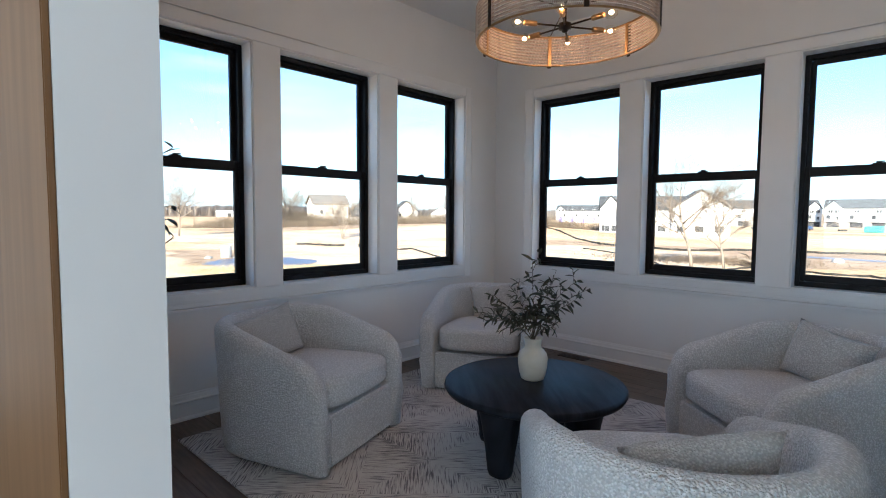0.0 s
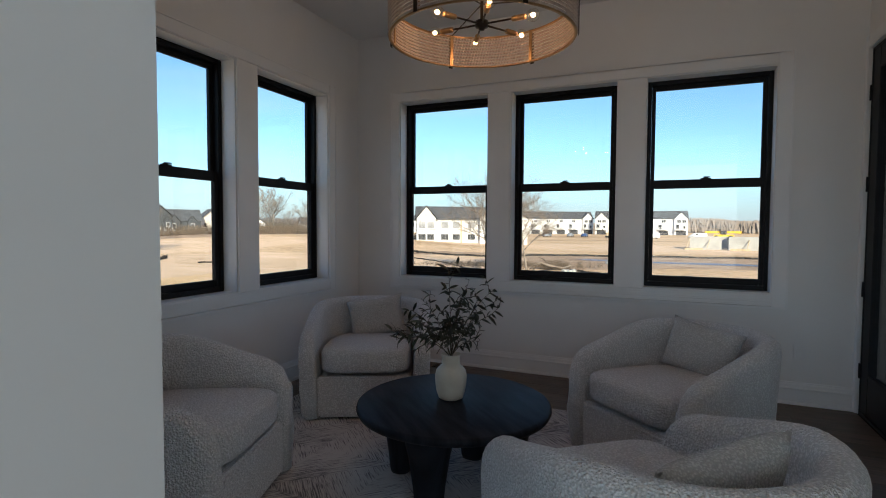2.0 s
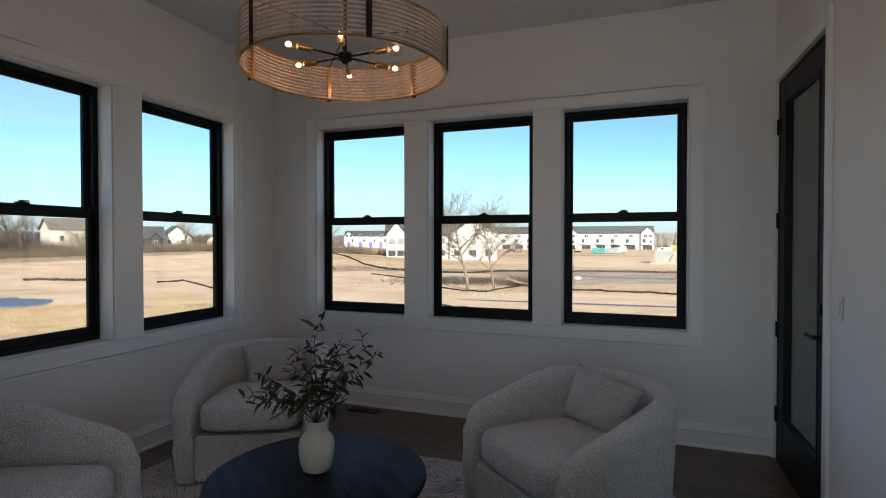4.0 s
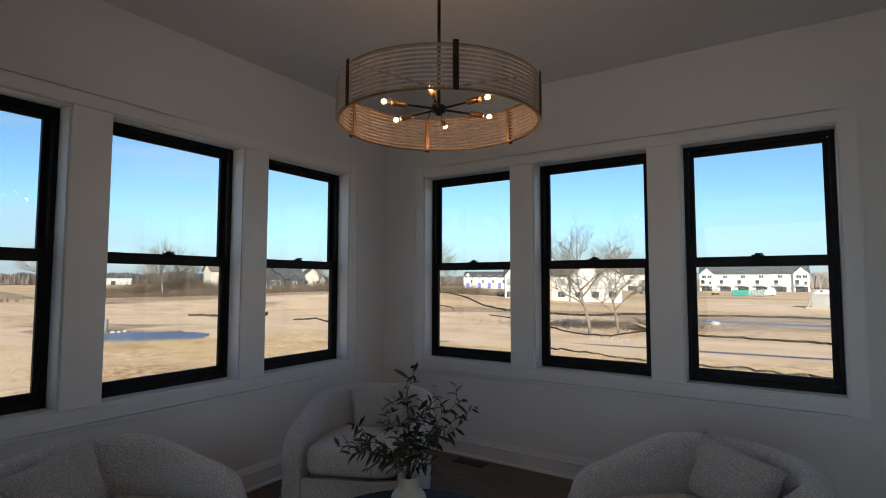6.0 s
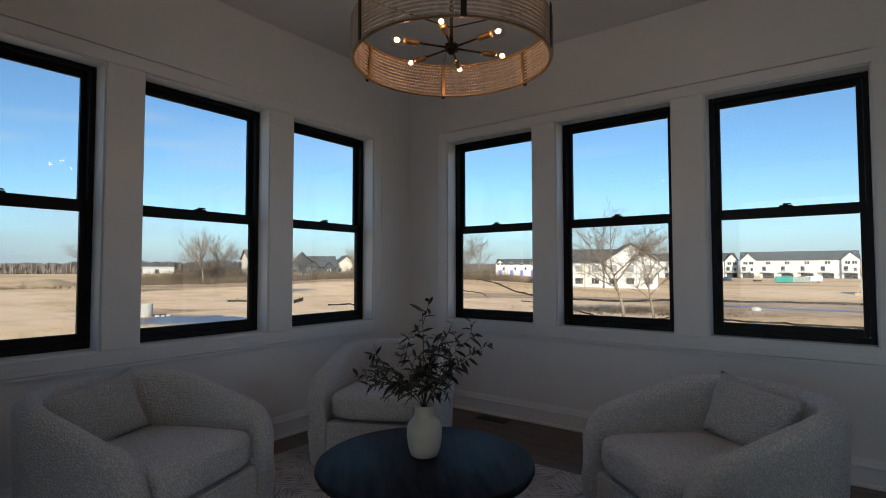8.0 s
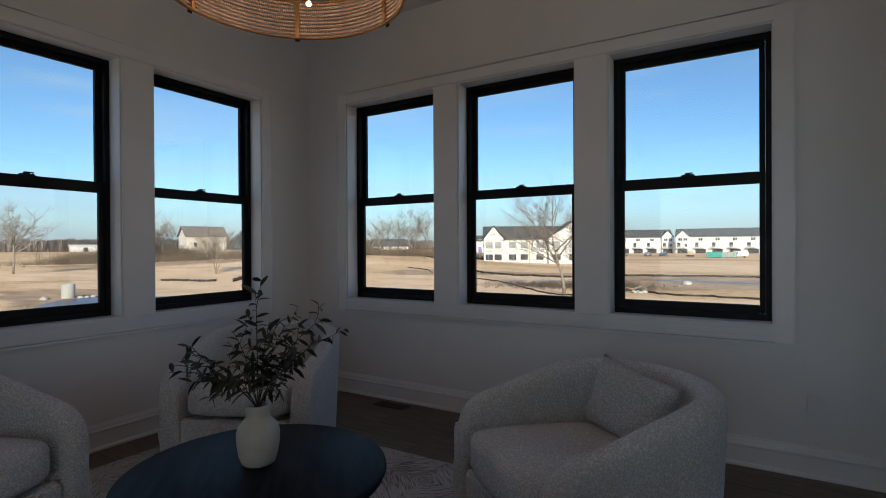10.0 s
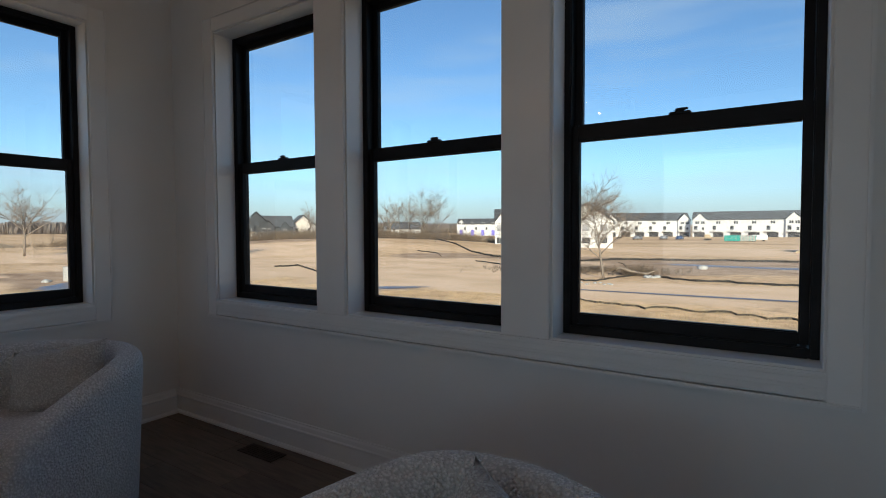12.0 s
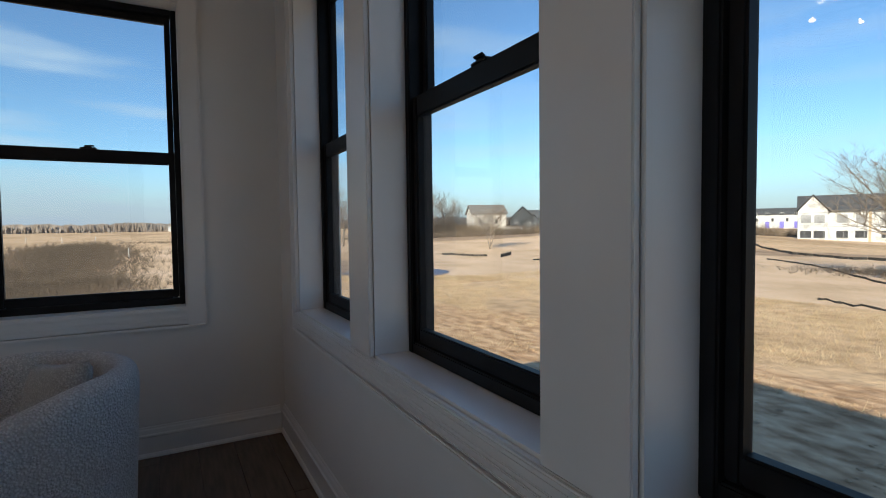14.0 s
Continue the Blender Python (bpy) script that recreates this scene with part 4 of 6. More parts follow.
def hip_bm(x0, y0, x1, y1, z0, z1, rise):
    bm = bmesh.new()
    w = min(x1 - x0, y1 - y0) / 2
    lo = [bm.verts.new(p) for p in ((x0, y0, z0), (x1, y0, z0), (x1, y1, z0), (x0, y1, z0))]
    mid = [bm.verts.new((v.co.x, v.co.y, z1)) for v in lo]
    if x1 - x0 > y1 - y0:
        r = [bm.verts.new((x0 + w, (y0 + y1) / 2, z1 + rise)), bm.verts.new((x1 - w, (y0 + y1) / 2, z1 + rise))]
        up = [(mid[0], mid[1], r[1], r[0]), (mid[1], mid[2], r[1]), (mid[2], mid[3], r[0], r[1]), (mid[3], mid[0], r[0])]
    else:
        r = [bm.verts.new(((x0 + x1) / 2, y0 + w, z1 + rise)), bm.verts.new(((x0 + x1) / 2, y1 - w, z1 + rise))]
        up = [(mid[0], mid[1], r[0]), (mid[1], mid[2], r[1], r[0]), (mid[2], mid[3], r[1]), (mid[3], mid[0], r[0], r[1])]
    bm.faces.new(lo[::-1])
    for k in range(4):
        bm.faces.new((lo[k], lo[(k + 1) % 4], mid[(k + 1) % 4], mid[k]))
    for f in up:
        bm.faces.new(f)
    return bm


part("roof", hip_bm(WEST - TH - 0.35, -9.4, EAST + TH + 0.35, NORTH + TH + 0.35, 3.262, 3.85, 1.3), SHINGLE, hs)
# north eave stretched past the walls only to set the yard's shadow edge
part("roof", hip_bm(EAST + TH + 0.352, -9.4, 11.4, 4.75, 3.302, 3.85, 1.8), SHINGLE, hs)

# ---------------------------------------------------------------- outside
GZ = -2.8
EYE0 = (0.0, 3.0)


def at(azimuth, dist):
    a = radians(azimuth - 0.62)
    return EYE0[0] - dist * math.sin(a), EYE0[1] + dist * math.cos(a)


HILLS = [(37.5, 104, 1.5, 20), (57, 124, 0.9, 20), (46, 112, 0.8, 18), (97, 120, 1.5, 38)]


def ground_z(x, y):
    dx, dy = x - EYE0[0], y - EYE0[1]
    d, a = math.hypot(dx, dy), math.degrees(math.atan2(-dx, dy))
    z = GZ
    if d > 22:
        f = smooth01((d - 22) / 60)
        z += f * (0.10 * noise.noise(Vector((x * 0.06, y * 0.06, 3.1))) + 0.09 * noise.noise(Vector((x * 0.21, y * 0.21, 7.7))))
        if a > 0:
            for ha, hd, hh, hs in HILLS:
                hx, hy = at(ha, hd)
                z += hh * math.exp(-((x - hx) ** 2 + (y - hy) ** 2) / (2 * hs * hs))
            z += smooth01((d - 105) / 210) * 2.0 * smooth01((a - 22) / 20)
    return z


def grass_mat():
    m, n, l, b = base_mat("winter_field", 0.97, 0, 0.1)
    geo = n.new("ShaderNodeNewGeometry")
    def tex(scale, detail, stretch):
        mp = n.new("ShaderNodeMapping")
        mp.inputs["Scale"].default_value = stretch
        l.new(geo.outputs["Position"], mp.inputs[0])
        t = n.new("ShaderNodeTexNoise")
        t.inputs["Scale"].default_value, t.inputs["Detail"].default_value = scale, detail
        l.new(mp.outputs[0], t.inputs["Vector"])
        return t.outputs[0]
    def ramp(src, stops):
        r = n.new("ShaderNodeValToRGB")
        while len(r.color_ramp.elements) < len(stops):
            r.color_ramp.elements.new(0.5)
        for e, (p, c) in zip(r.color_ramp.elements, stops):
            e.position, e.color = p, (*c, 1)
        l.new(src, r.inputs[0])
        return r.outputs[0]
    big = ramp(tex(0.035, 7, (0.6, 1.5, 1)), [(0.30, (0.403, 0.265, 0.161)), (0.44, (0.582, 0.398, 0.248)), (0.56, (0.717, 0.503, 0.328)), (0.70, (0.549, 0.373, 0.232))])
    fine = ramp(tex(1.6, 9, (1, 1, 1)), [(0.34, (0.66, 0.63, 0.58)), (0.50, (0.98, 0.96, 0.92)), (0.66, (1.18, 1.15, 1.08))])
    mx = n.new("ShaderNodeMix")
    mx.data_type, mx.blend_type = "RGBA", "MULTIPLY"
    mx.inputs["Factor"].default_value = 0.85
    l.new(big, mx.inputs[6])
    l.new(fine, mx.inputs[7])
    col = mx.outputs[2]
    # zones of mud, graded earth and yard soil, with ragged edges
    zone = n.new("ShaderNodeVertexColor")
    zone.layer_name = "zones"
    sep = n.new("ShaderNodeSeparateColor")
    l.new(zone.outputs["Color"], sep.inputs[0])
    ragged = tex(0.35, 8, (1, 1, 1))
    for k, stops in enumerate(([(0.30, (0.280, 0.185, 0.123)), (0.50, (0.403, 0.278, 0.187)), (0.70, (0.493, 0.345, 0.240))],
                               [(0.30, (0.594, 0.408, 0.257)), (0.50, (0.717, 0.503, 0.333)), (0.70, (0.784, 0.562, 0.392))],
                               [(0.32, (0.29, 0.165, 0.090)), (0.50, (0.54, 0.335, 0.195)), (0.68, (0.74, 0.50, 0.31))])):
        add, mr, mz = n.new("ShaderNodeMath"), n.new("ShaderNodeMapRange"), n.new("ShaderNodeMix")
        add.operation = "ADD"
        l.new(sep.outputs[k], add.inputs[0])
        l.new(ragged, add.inputs[1])
        mr.interpolation_type = "SMOOTHSTEP"
        mr.inputs["From Min"].default_value, mr.inputs["From Max"].default_value = 0.84, 1.12
        l.new(add.outputs[0], mr.inputs["Value"])
        mz.data_type = "RGBA"
        l.new(mr.outputs[0], mz.inputs["Factor"])
        l.new(col, mz.inputs[6])
        l.new(ramp(tex((0.5, 0.25, 2.2)[k], 10, (0.7, 1.3, 1)), stops), mz.inputs[7])
        col = mz.outputs[2]
    l.new(col, b.inputs["Base Color"])
    bp = n.new("ShaderNodeBump")
    bp.inputs["Strength"].default_value, bp.inputs["Distance"].default_value = 0.7, 0.12
    l.new(tex(2.5, 8, (1, 1, 1)), bp.inputs["Height"])
    l.new(bp.outputs[0], b.inputs["Normal"])
    return m


FIELD = grass_mat()
MUD = noise_mat("dark_mud", (0.26, 0.185, 0.112), (0.43, 0.315, 0.195), 0.25, 9, 0.9, bump=0.5, bump_scale=3, bump_dist=0.05)
YARD = noise_mat("yard_earth", (0.30, 0.185, 0.105), (0.58, 0.385, 0.23), 1.6, 12, 0.95, bump=0.9, bump_scale=9, bump_dist=0.05, spread=(0.38, 0.62))
WATER = noise_mat("pond_water", (0.075, 0.062, 0.095), (0.10, 0.085, 0.125), 0.3, 3, 0.34, bump=0.3, bump_scale=6, bump_dist=0.02, spec=0.25)
STRAW = noise_mat("straw_grass", (0.38, 0.28, 0.165), (0.60, 0.46, 0.29), 0.4, 6, 0.95)
BARK = noise_mat("grey_bark", (0.18, 0.145, 0.115), (0.30, 0.245, 0.20), 5, 6, 0.95)
BRUSH = noise_mat("brown_brush", (0.105, 0.078, 0.056), (0.20, 0.150, 0.108), 2, 5, 0.95)
# woods colour is lightened so that it carries the distance haze
WOODS = noise_mat("far_bare_woods", (0.23, 0.19, 0.165), (0.33, 0.28, 0.245), 0.15, 7, 0.95)
SIDING = noise_mat("white_house_siding", (0.55, 0.55, 0.55), (0.65, 0.65, 0.65), 0.6, 5, 0.7)
WRAP = noise_mat("white_house_wrap", (0.44, 0.43, 0.42), (0.66, 0.65, 0.64), 0.9, 7, 0.7, spread=(0.40, 0.50))
TAN = noise_mat("tan_siding", (0.55, 0.51, 0.46), (0.63, 0.59, 0.54), 0.6, 5, 0.8)
DARKSIDE = noise_mat("charcoal_siding", (0.045, 0.05, 0.055), (0.07, 0.075, 0.085), 0.6, 5, 0.8)
BLUEWRAP = noise_mat("violet_blue_wrap", (0.16, 0.14, 0.55), (0.22, 0.20, 0.62), 1, 4, 0.7)
ROOFING = noise_mat("charcoal_roof", (0.060, 0.062, 0.066), (0.10, 0.10, 0.105), 0.8, 7, 0.95)
BROWNROOF = noise_mat("grey_brown_roof", (0.15, 0.13, 0.115), (0.20, 0.175, 0.155), 0.8, 7, 0.95)
HOLE = noise_mat("dark_opening", (0.025, 0.026, 0.03), (0.05, 0.05, 0.055), 1, 4, 0.3)
# paints the reflection in upper panes; plain grey on bands and seams
GREY_SEAM_REFLECT = noise_mat("grey_seam_and_pane_reflection", (0.20, 0.20, 0.21), (0.32, 0.32, 0.33), 0.8, 4, 0.4)
CONCRETE = noise_mat("grey_concrete", (0.33, 0.32, 0.305), (0.44, 0.43, 0.41), 0.8, 7, 0.9)
SILT = noise_mat("black_silt_fence", (0.018, 0.016, 0.014), (0.035, 0.030, 0.026), 1, 4, 0.8)
TIMBER = noise_mat("raw_timber", (0.42, 0.32, 0.20), (0.54, 0.42, 0.28), 3, 6, 0.8)
TEAL = noise_mat("teal_paint", (0.02, 0.28, 0.24), (0.03, 0.34, 0.29), 2, 4, 0.5)
YELLOW = noise_mat("machine_yellow", (0.62, 0.42, 0.02), (0.72, 0.50, 0.03), 2, 4, 0.5)
CONE = noise_mat("cone_orange", (0.75, 0.09, 0.02), (0.82, 0.12, 0.03), 4, 3, 0.5)
CARS = {"white": noise_mat("white_car_paint", (0.72, 0.72, 0.72), (0.78, 0.78, 0.78), 2, 3, 0.3), "silver": noise_mat("grey_car_paint", (0.22, 0.23, 0.25), (0.28, 0.29, 0.31), 2, 3, 0.3),
        "blue": noise_mat("blue_car_paint", (0.04, 0.07, 0.16), (0.06, 0.10, 0.20), 2, 3, 0.3), "red": noise_mat("dark_red_car_paint", (0.26, 0.02, 0.03), (0.32, 0.03, 0.04), 2, 3, 0.3)}
TYRE = noise_mat("tyre_rubber", (0.015, 0.015, 0.015), (0.025, 0.025, 0.025), 5, 3, 0.9)

# mud between the silt fences is darkened to carry the slope's shade too
# azimuth, distance, width, depth, turn of each zone of ground: 0 mud, 1 graded earth, 2 yard soil
ZONES = [(0, 8, 62, 62, 22, None), (0, 67, 50, 34, 18, None), (0, 20, 51, 30, 12, None), (0, 40.5, 36.5, 14, 6, None), (0, 102.5, 46, 20, 34, None), (0, 98, 82, 14, 50, None), (0, 54, 108, 70, 16, None), (0, 33, 70, 16, 10, None),
         (1, 6, 104, 90, 30, None), (1, 10, 35, 46, 11, None), (1, 40, 46, 44, 20, None), (1, 64, 84, 80, 26, None), (1, 28, 60, 26, 14, None), (1, 86, 60, 20, 70, None), (1, 55, 62, 40, 16, None), (2, 40, 12, 40, 12, 0)]
ZONE_BOXES = []
for kind, za, zd, across, deep, turn in ZONES:
    zx, zy = at(za, zd)
    t = radians(za if turn is None else turn)
    ZONE_BOXES.append((kind, zx, zy, math.cos(t), math.sin(t), across / 2, deep / 2))


def zone_weights(x, y):
    w = [0.0, 0.0, 0.0]
    for kind, zx, zy, c, s, u, v in ZONE_BOXES:
        dx, dy = x - zx, y - zy
        q = math.hypot((dx * c + dy * s) / u, (dy * c - dx * s) / v)
        if q < 1.35:
            w[kind] = max(w[kind], 1 - smooth01((q - 0.65) / 0.7))
    return w


rr = [0.0] + [2.6 * 1.034 ** k for k in range(220)]
gv, gf = [], []
nseg = 360
gv.append((EYE0[0], EYE0[1], GZ))
for r in rr[1:]:
    for k in range(nseg):
        a = 2 * math.pi * k / nseg
        x, y = EYE0[0] + r * math.sin(a), EYE0[1] + r * math.cos(a)
        gv.append((x, y, ground_z(x, y)))
for k in range(nseg):
    gf.append((0, 1 + (k + 1) % nseg, 1 + k))
for i in range(len(rr) - 2):
    for k in range(nseg):
        a, b = 1 + i * nseg, 1 + (i + 1) * nseg
        gf.append((a + k, a + (k + 1) % nseg, b + (k + 1) % nseg, b + k))
gme = bpy.data.meshes.new("ground")
gme.from_pydata(gv, [], gf)
gme.materials.append(FIELD)
zones = gme.color_attributes.new("zones", "FLOAT_COLOR", "POINT")
zones.data.foreach_set("color", [c for x, y, z in gv for c in (*zone_weights(x, y), 1.0)])
gme.polygons.foreach_set("use_smooth", [True] * len(gme.polygons))
ground = tagged(new("ground", gme), "wide field of dry winter grass and bare earth", "ground", kind="structure")


def patch(name, label, category, material, azim, dist, across, deep, seed, lift=0.025, turn=None, kind="structure"):
    """A flat patch with an uneven outline lying on the ground."""
    cx, cy = at(azim, dist)
    bm = bmesh.new()
    n, rings = 72, []
    t = radians(azim if turn is None else turn)
    for f in (0.33, 0.66, 1.0):
        ring = []
        for k in range(n):
            a = 2 * math.pi * k / n
            q = 1 + 0.30 * noise.noise(Vector((2.2 * math.cos(a), 2.2 * math.sin(a), seed))) + 0.12 * noise.noise(Vector((7 * math.cos(a), 7 * math.sin(a), seed + 4)))
            u, v = across / 2 * q * f * math.cos(a), deep / 2 * q * f * math.sin(a)
            x, y = cx + u * math.cos(t) - v * math.sin(t), cy + u * math.sin(t) + v * math.cos(t)
            ring.append(bm.verts.new((x, y, ground_z(x, y) + lift)))
        rings.append(ring)
    bm.faces.new(rings[0])
    for a, b in zip(rings, rings[1:]):
        for k in range(n):
            bm.faces.new((a[k], a[(k + 1) % n], b[(k + 1) % n], b[k]))
    return tagged(to_ob(name, bm, material, True), label, category, kind=kind)


patch("water_pond", "small still blue pond in the field", "pond", WATER, 66.8, 43.5, 8.5, 9, 8.0)
patch("water_pond", "shallow pool in the dark basin", "pond", WATER, -1, 61, 26, 2.6, 9.0)
patch("water_stream", "narrow strip of standing water", "stream", WATER, 3, 33.2, 22, 0.6, 10.0)
patch("water_puddle", "shallow puddle on the bare earth", "puddle", WATER, 39.8, 35, 5.0, 1.2, 11.0)


# ---------------------------------------------------------------- bare trees
def bare_tree(label, azim, dist, height, seed, spread=0.55, stems=1, twigs=5, thick=0.020):
    rg = random.Random(seed)
    x, y = at(azim, dist)
    z = ground_z(x, y) - 0.08
    t = thing("bare_tree", label, "tree", pose(x, y, z), group="bare trees in the field")
    trunk, limbs, fine = bmesh.new(), bmesh.new(), bmesh.new()

    def grow(p, d, length, r, level):
        n = 4
        pts, cur = [p], Vector(d)
        for i in range(n):
            cur = (cur + Vector((rg.uniform(-1, 1), rg.uniform(-1, 1), rg.uniform(-0.3, 0.6))) * 0.14).normalized()
            pts.append(pts[-1] + cur * length / n)
        radii = [r * (1 - 0.55 * i / n) for i in range(n + 1)]
        tube(trunk if level == 0 else (limbs if level <= 2 else fine), pts, radii, 8 if level == 0 else (5 if level <= 2 else 3))
        if level >= twigs:
            return
        kids = 5 if level == 0 else (4 if level < 3 else 3)
        for k in range(kids):
            u = 0.45 + 0.55 * (k + rg.random()) / kids if level == 0 else rg.uniform(0.3, 1.0)
            i = min(n - 1, int(u * n))
            q = pts[i].lerp(pts[i + 1], u * n - i)
            side = Vector((rg.uniform(-1, 1), rg.uniform(-1, 1), rg.uniform(-0.15, 0.5)))
            grow(q, (cur * 0.75 + side.normalized() * (spread + 0.25)).normalized(), length * rg.uniform(0.52, 0.74), max(0.008, r * 0.52), level + 1)
        grow(pts[-1], cur, length * 0.62, max(0.008, r * 0.48), level + 1)

    for s in range(stems):
        lean = Vector((rg.uniform(-1, 1), rg.uniform(-1, 1), 0)) * (0.12 if stems == 1 else 0.34)
        grow(Vector((0, 0, 0)), (lean + Vector((0, 0, 1))).normalized(), height * 0.50, height * thick, 0)
    part("trunk", trunk, BARK, t, "", True)
    part("limbs", limbs, BARK, t, "", True)
    part("twigs", fine, BARK, t)
    return t


bare_tree("large bare spreading tree by the muddy basin", 19.3, 42, 8.4, 3, 0.7, 1, 5, 0.018)
bare_tree("bare forked tree with low limbs by the basin", 16.2, 43, 7.4, 8, 0.8, 1, 5, 0.016)
bare_tree("small bare many-stemmed tree in the field", 56.8, 76, 6.2, 11, 0.5, 3, 4, 0.014)
bare_tree("tall bare tree beside brown brush", 43.2, 124, 12.0, 14, 0.6, 1, 4)
bare_tree("broad bare tree beside brown brush", 36.0, 128, 12.5, 17, 0.9, 1, 5, 0.016)
bare_tree("bare tree in a thicket", 39.5, 140, 11.0, 19, 0.6, 1, 4)
bare_tree("bare tree alone in the field", 72.9, 88, 8.5, 23, 0.9)
bare_tree("bare tree above a thicket", 63.4, 126, 11.5, 29, 0.7, 1, 4)
bare_tree("bare tree above a thicket", 61.6, 130, 11.0, 31, 0.6, 1, 4)
bare_tree("bare tree behind a white house", 48.0, 190, 12.0, 37, 0.8, 1, 4)

rg = random.Random(91)
for k in range(9):
    bare_tree("bare slender tree in the brown thicket", 34.5 + 1.35 * k + rg.uniform(-0.5, 0.5), rg.uniform(114, 142), rg.uniform(7.5, 11.5), 60 + k, 0.55, 1, 4, 0.013)
for k in range(5):
    bare_tree("bare slender tree in the brown thicket", 60.0 + 1.2 * k + rg.uniform(-0.4, 0.4), rg.uniform(122, 140), rg.uniform(7.5, 10.5), 80 + k, 0.55, 1, 4, 0.013)


def brush(label, azim, dist, across, deep, height, count, seed, material=None, name="brush"):
    """A thicket: many thin leaning stems on an uneven strip of ground."""
    rg = random.Random(seed)
    cx, cy = at(azim, dist)
    t = radians(azim)
    vs, fs = [], []
    for k in range(count):
        u, v = rg.gauss(0, across / 4), rg.gauss(0, deep / 4)
        x, y = cx + u * math.cos(t) - v * math.sin(t), cy + u * math.sin(t) + v * math.cos(t)
        z = ground_z(x, y) - 0.05
        h = height * rg.uniform(0.25, 1.0) * (0.65 + 0.5 * noise.noise(Vector((u * 0.15, v * 0.15, seed))))
        w = max(0.006, dist * 0.00020) * rg.uniform(0.6, 1.4)
        for s in range(5):
            lx, ly = rg.gauss(0, 0.42 * h), rg.gauss(0, 0.42 * h)
            i = len(vs)
            a = rg.uniform(0, 3.14)
            ox, oy = w * math.cos(a), w * math.sin(a)
            vs += [(x - ox, y - oy, z), (x + ox, y + oy, z), (x + oy, y - ox, z), (x + lx, y + ly, z + h * rg.uniform(0.7, 1.0))]
            fs += [(i, i + 1, i + 3), (i + 1, i + 2, i + 3), (i + 2, i, i + 3)]
    me = bpy.data.meshes.new(name)
    me.from_pydata(vs, [], fs)
    me.materials.append(material or BRUSH)
    return tagged(new(name, me), label, name, kind="stuff")


brush("thicket of leafless brown brush", 40, 122, 52, 20, 5.2, 6500, 1)
brush("thicket of leafless brown brush", 55, 122, 66, 16, 3.0, 5500, 2)
brush("tall leafless thicket", 62.5, 134, 30, 14, 7.0, 3600, 3)
brush("dark leafless brush under two trees", 18.5, 50, 16, 7, 1.3, 1400, 4)
brush("leafless bush by the silt fence", 12.8, 47, 3.5, 2.5, 2.4, 260, 5)
brush("bank of grey-brown brush and weeds", 102, 44, 16, 28, 1.6, 11000, 6)
brush("bank of grey-brown brush and weeds", 97.5, 78, 13, 48, 1.6, 8000, 9)
brush("bank of grey-brown brush and weeds", 84, 110, 40, 10, 1.2, 900, 7)
brush("pale dry reeds at the pond's edge", 65.8, 38.2, 13, 4, 0.75, 1500, 8, STRAW, "reeds")

# near dry grass
rg = random.Random(77)
vs, fs = [], []
for k in range(80000):
    x, y = rg.uniform(-34, 10), rg.uniform(16.0, 31)
    if rg.random() < 0.30:
        x, y = rg.uniform(-42, -11.5), rg.uniform(-6, 18)
    if noise.noise(Vector((x * 0.25, y * 0.25, 9))) < rg.uniform(-0.5, 0.15):
        continue
    z = ground_z(x, y) - 0.02
    h = rg.uniform(0.06, 0.18) if rg.random() < 0.90 else rg.uniform(0.18, 0.42)
    for s in range(3):
        a = rg.uniform(0, 6.28)
        w = rg.uniform(0.004, 0.010)
        i = len(vs)
        ox, oy = w * math.cos(a), w * math.sin(a)
        px, py = x + rg.uniform(-0.15, 0.15), y + rg.uniform(-0.15, 0.15)
        vs += [(px - ox, py - oy, z), (px + ox, py + oy, z), (px + rg.gauss(0, 0.6) * h, py + rg.gauss(0, 0.6) * h, z + h * rg.uniform(0.6, 1.0))]
        fs.append((i, i + 1, i + 2))
me = bpy.data.meshes.new("grass")
me.from_pydata(vs, [], fs)
me.materials.append(STRAW)
tagged(new("grass", me), "tall dry straw-coloured grass", "grass", kind="stuff")

# clods and small stones on the yard
rg = random.Random(58)
vs, fs = [], []
for k in range(5200):
    x, y = rg.uniform(-14, 12), rg.uniform(6.5, 17.5)
    if noise.noise(Vector((x * 0.5, y * 0.5, 3))) < rg.uniform(-0.4, 0.3):
        continue
    z = ground_z(x, y) + 0.01
    r = 0.015 + 0.075 * rg.random() ** 4
    i = len(vs)
    for q in range(5):
        b = 2 * math.pi * q / 5
        vs.append((x + r * rg.uniform(0.7, 1.3) * math.cos(b), y + r * rg.uniform(0.7, 1.3) * math.sin(b), z))
    vs.append((x + rg.uniform(-0.3, 0.3) * r, y + rg.uniform(-0.3, 0.3) * r, z + r * rg.uniform(0.25, 0.5)))
    fs += [(i + q, i + (q + 1) % 5, i + 5) for q in range(5)]
me = bpy.data.meshes.new("earth_clods")
me.from_pydata(vs, [], fs)
me.materials.append(YARD)
tagged(new("earth_clods", me), "loose clods and small stones on bare earth", "clods", kind="stuff")

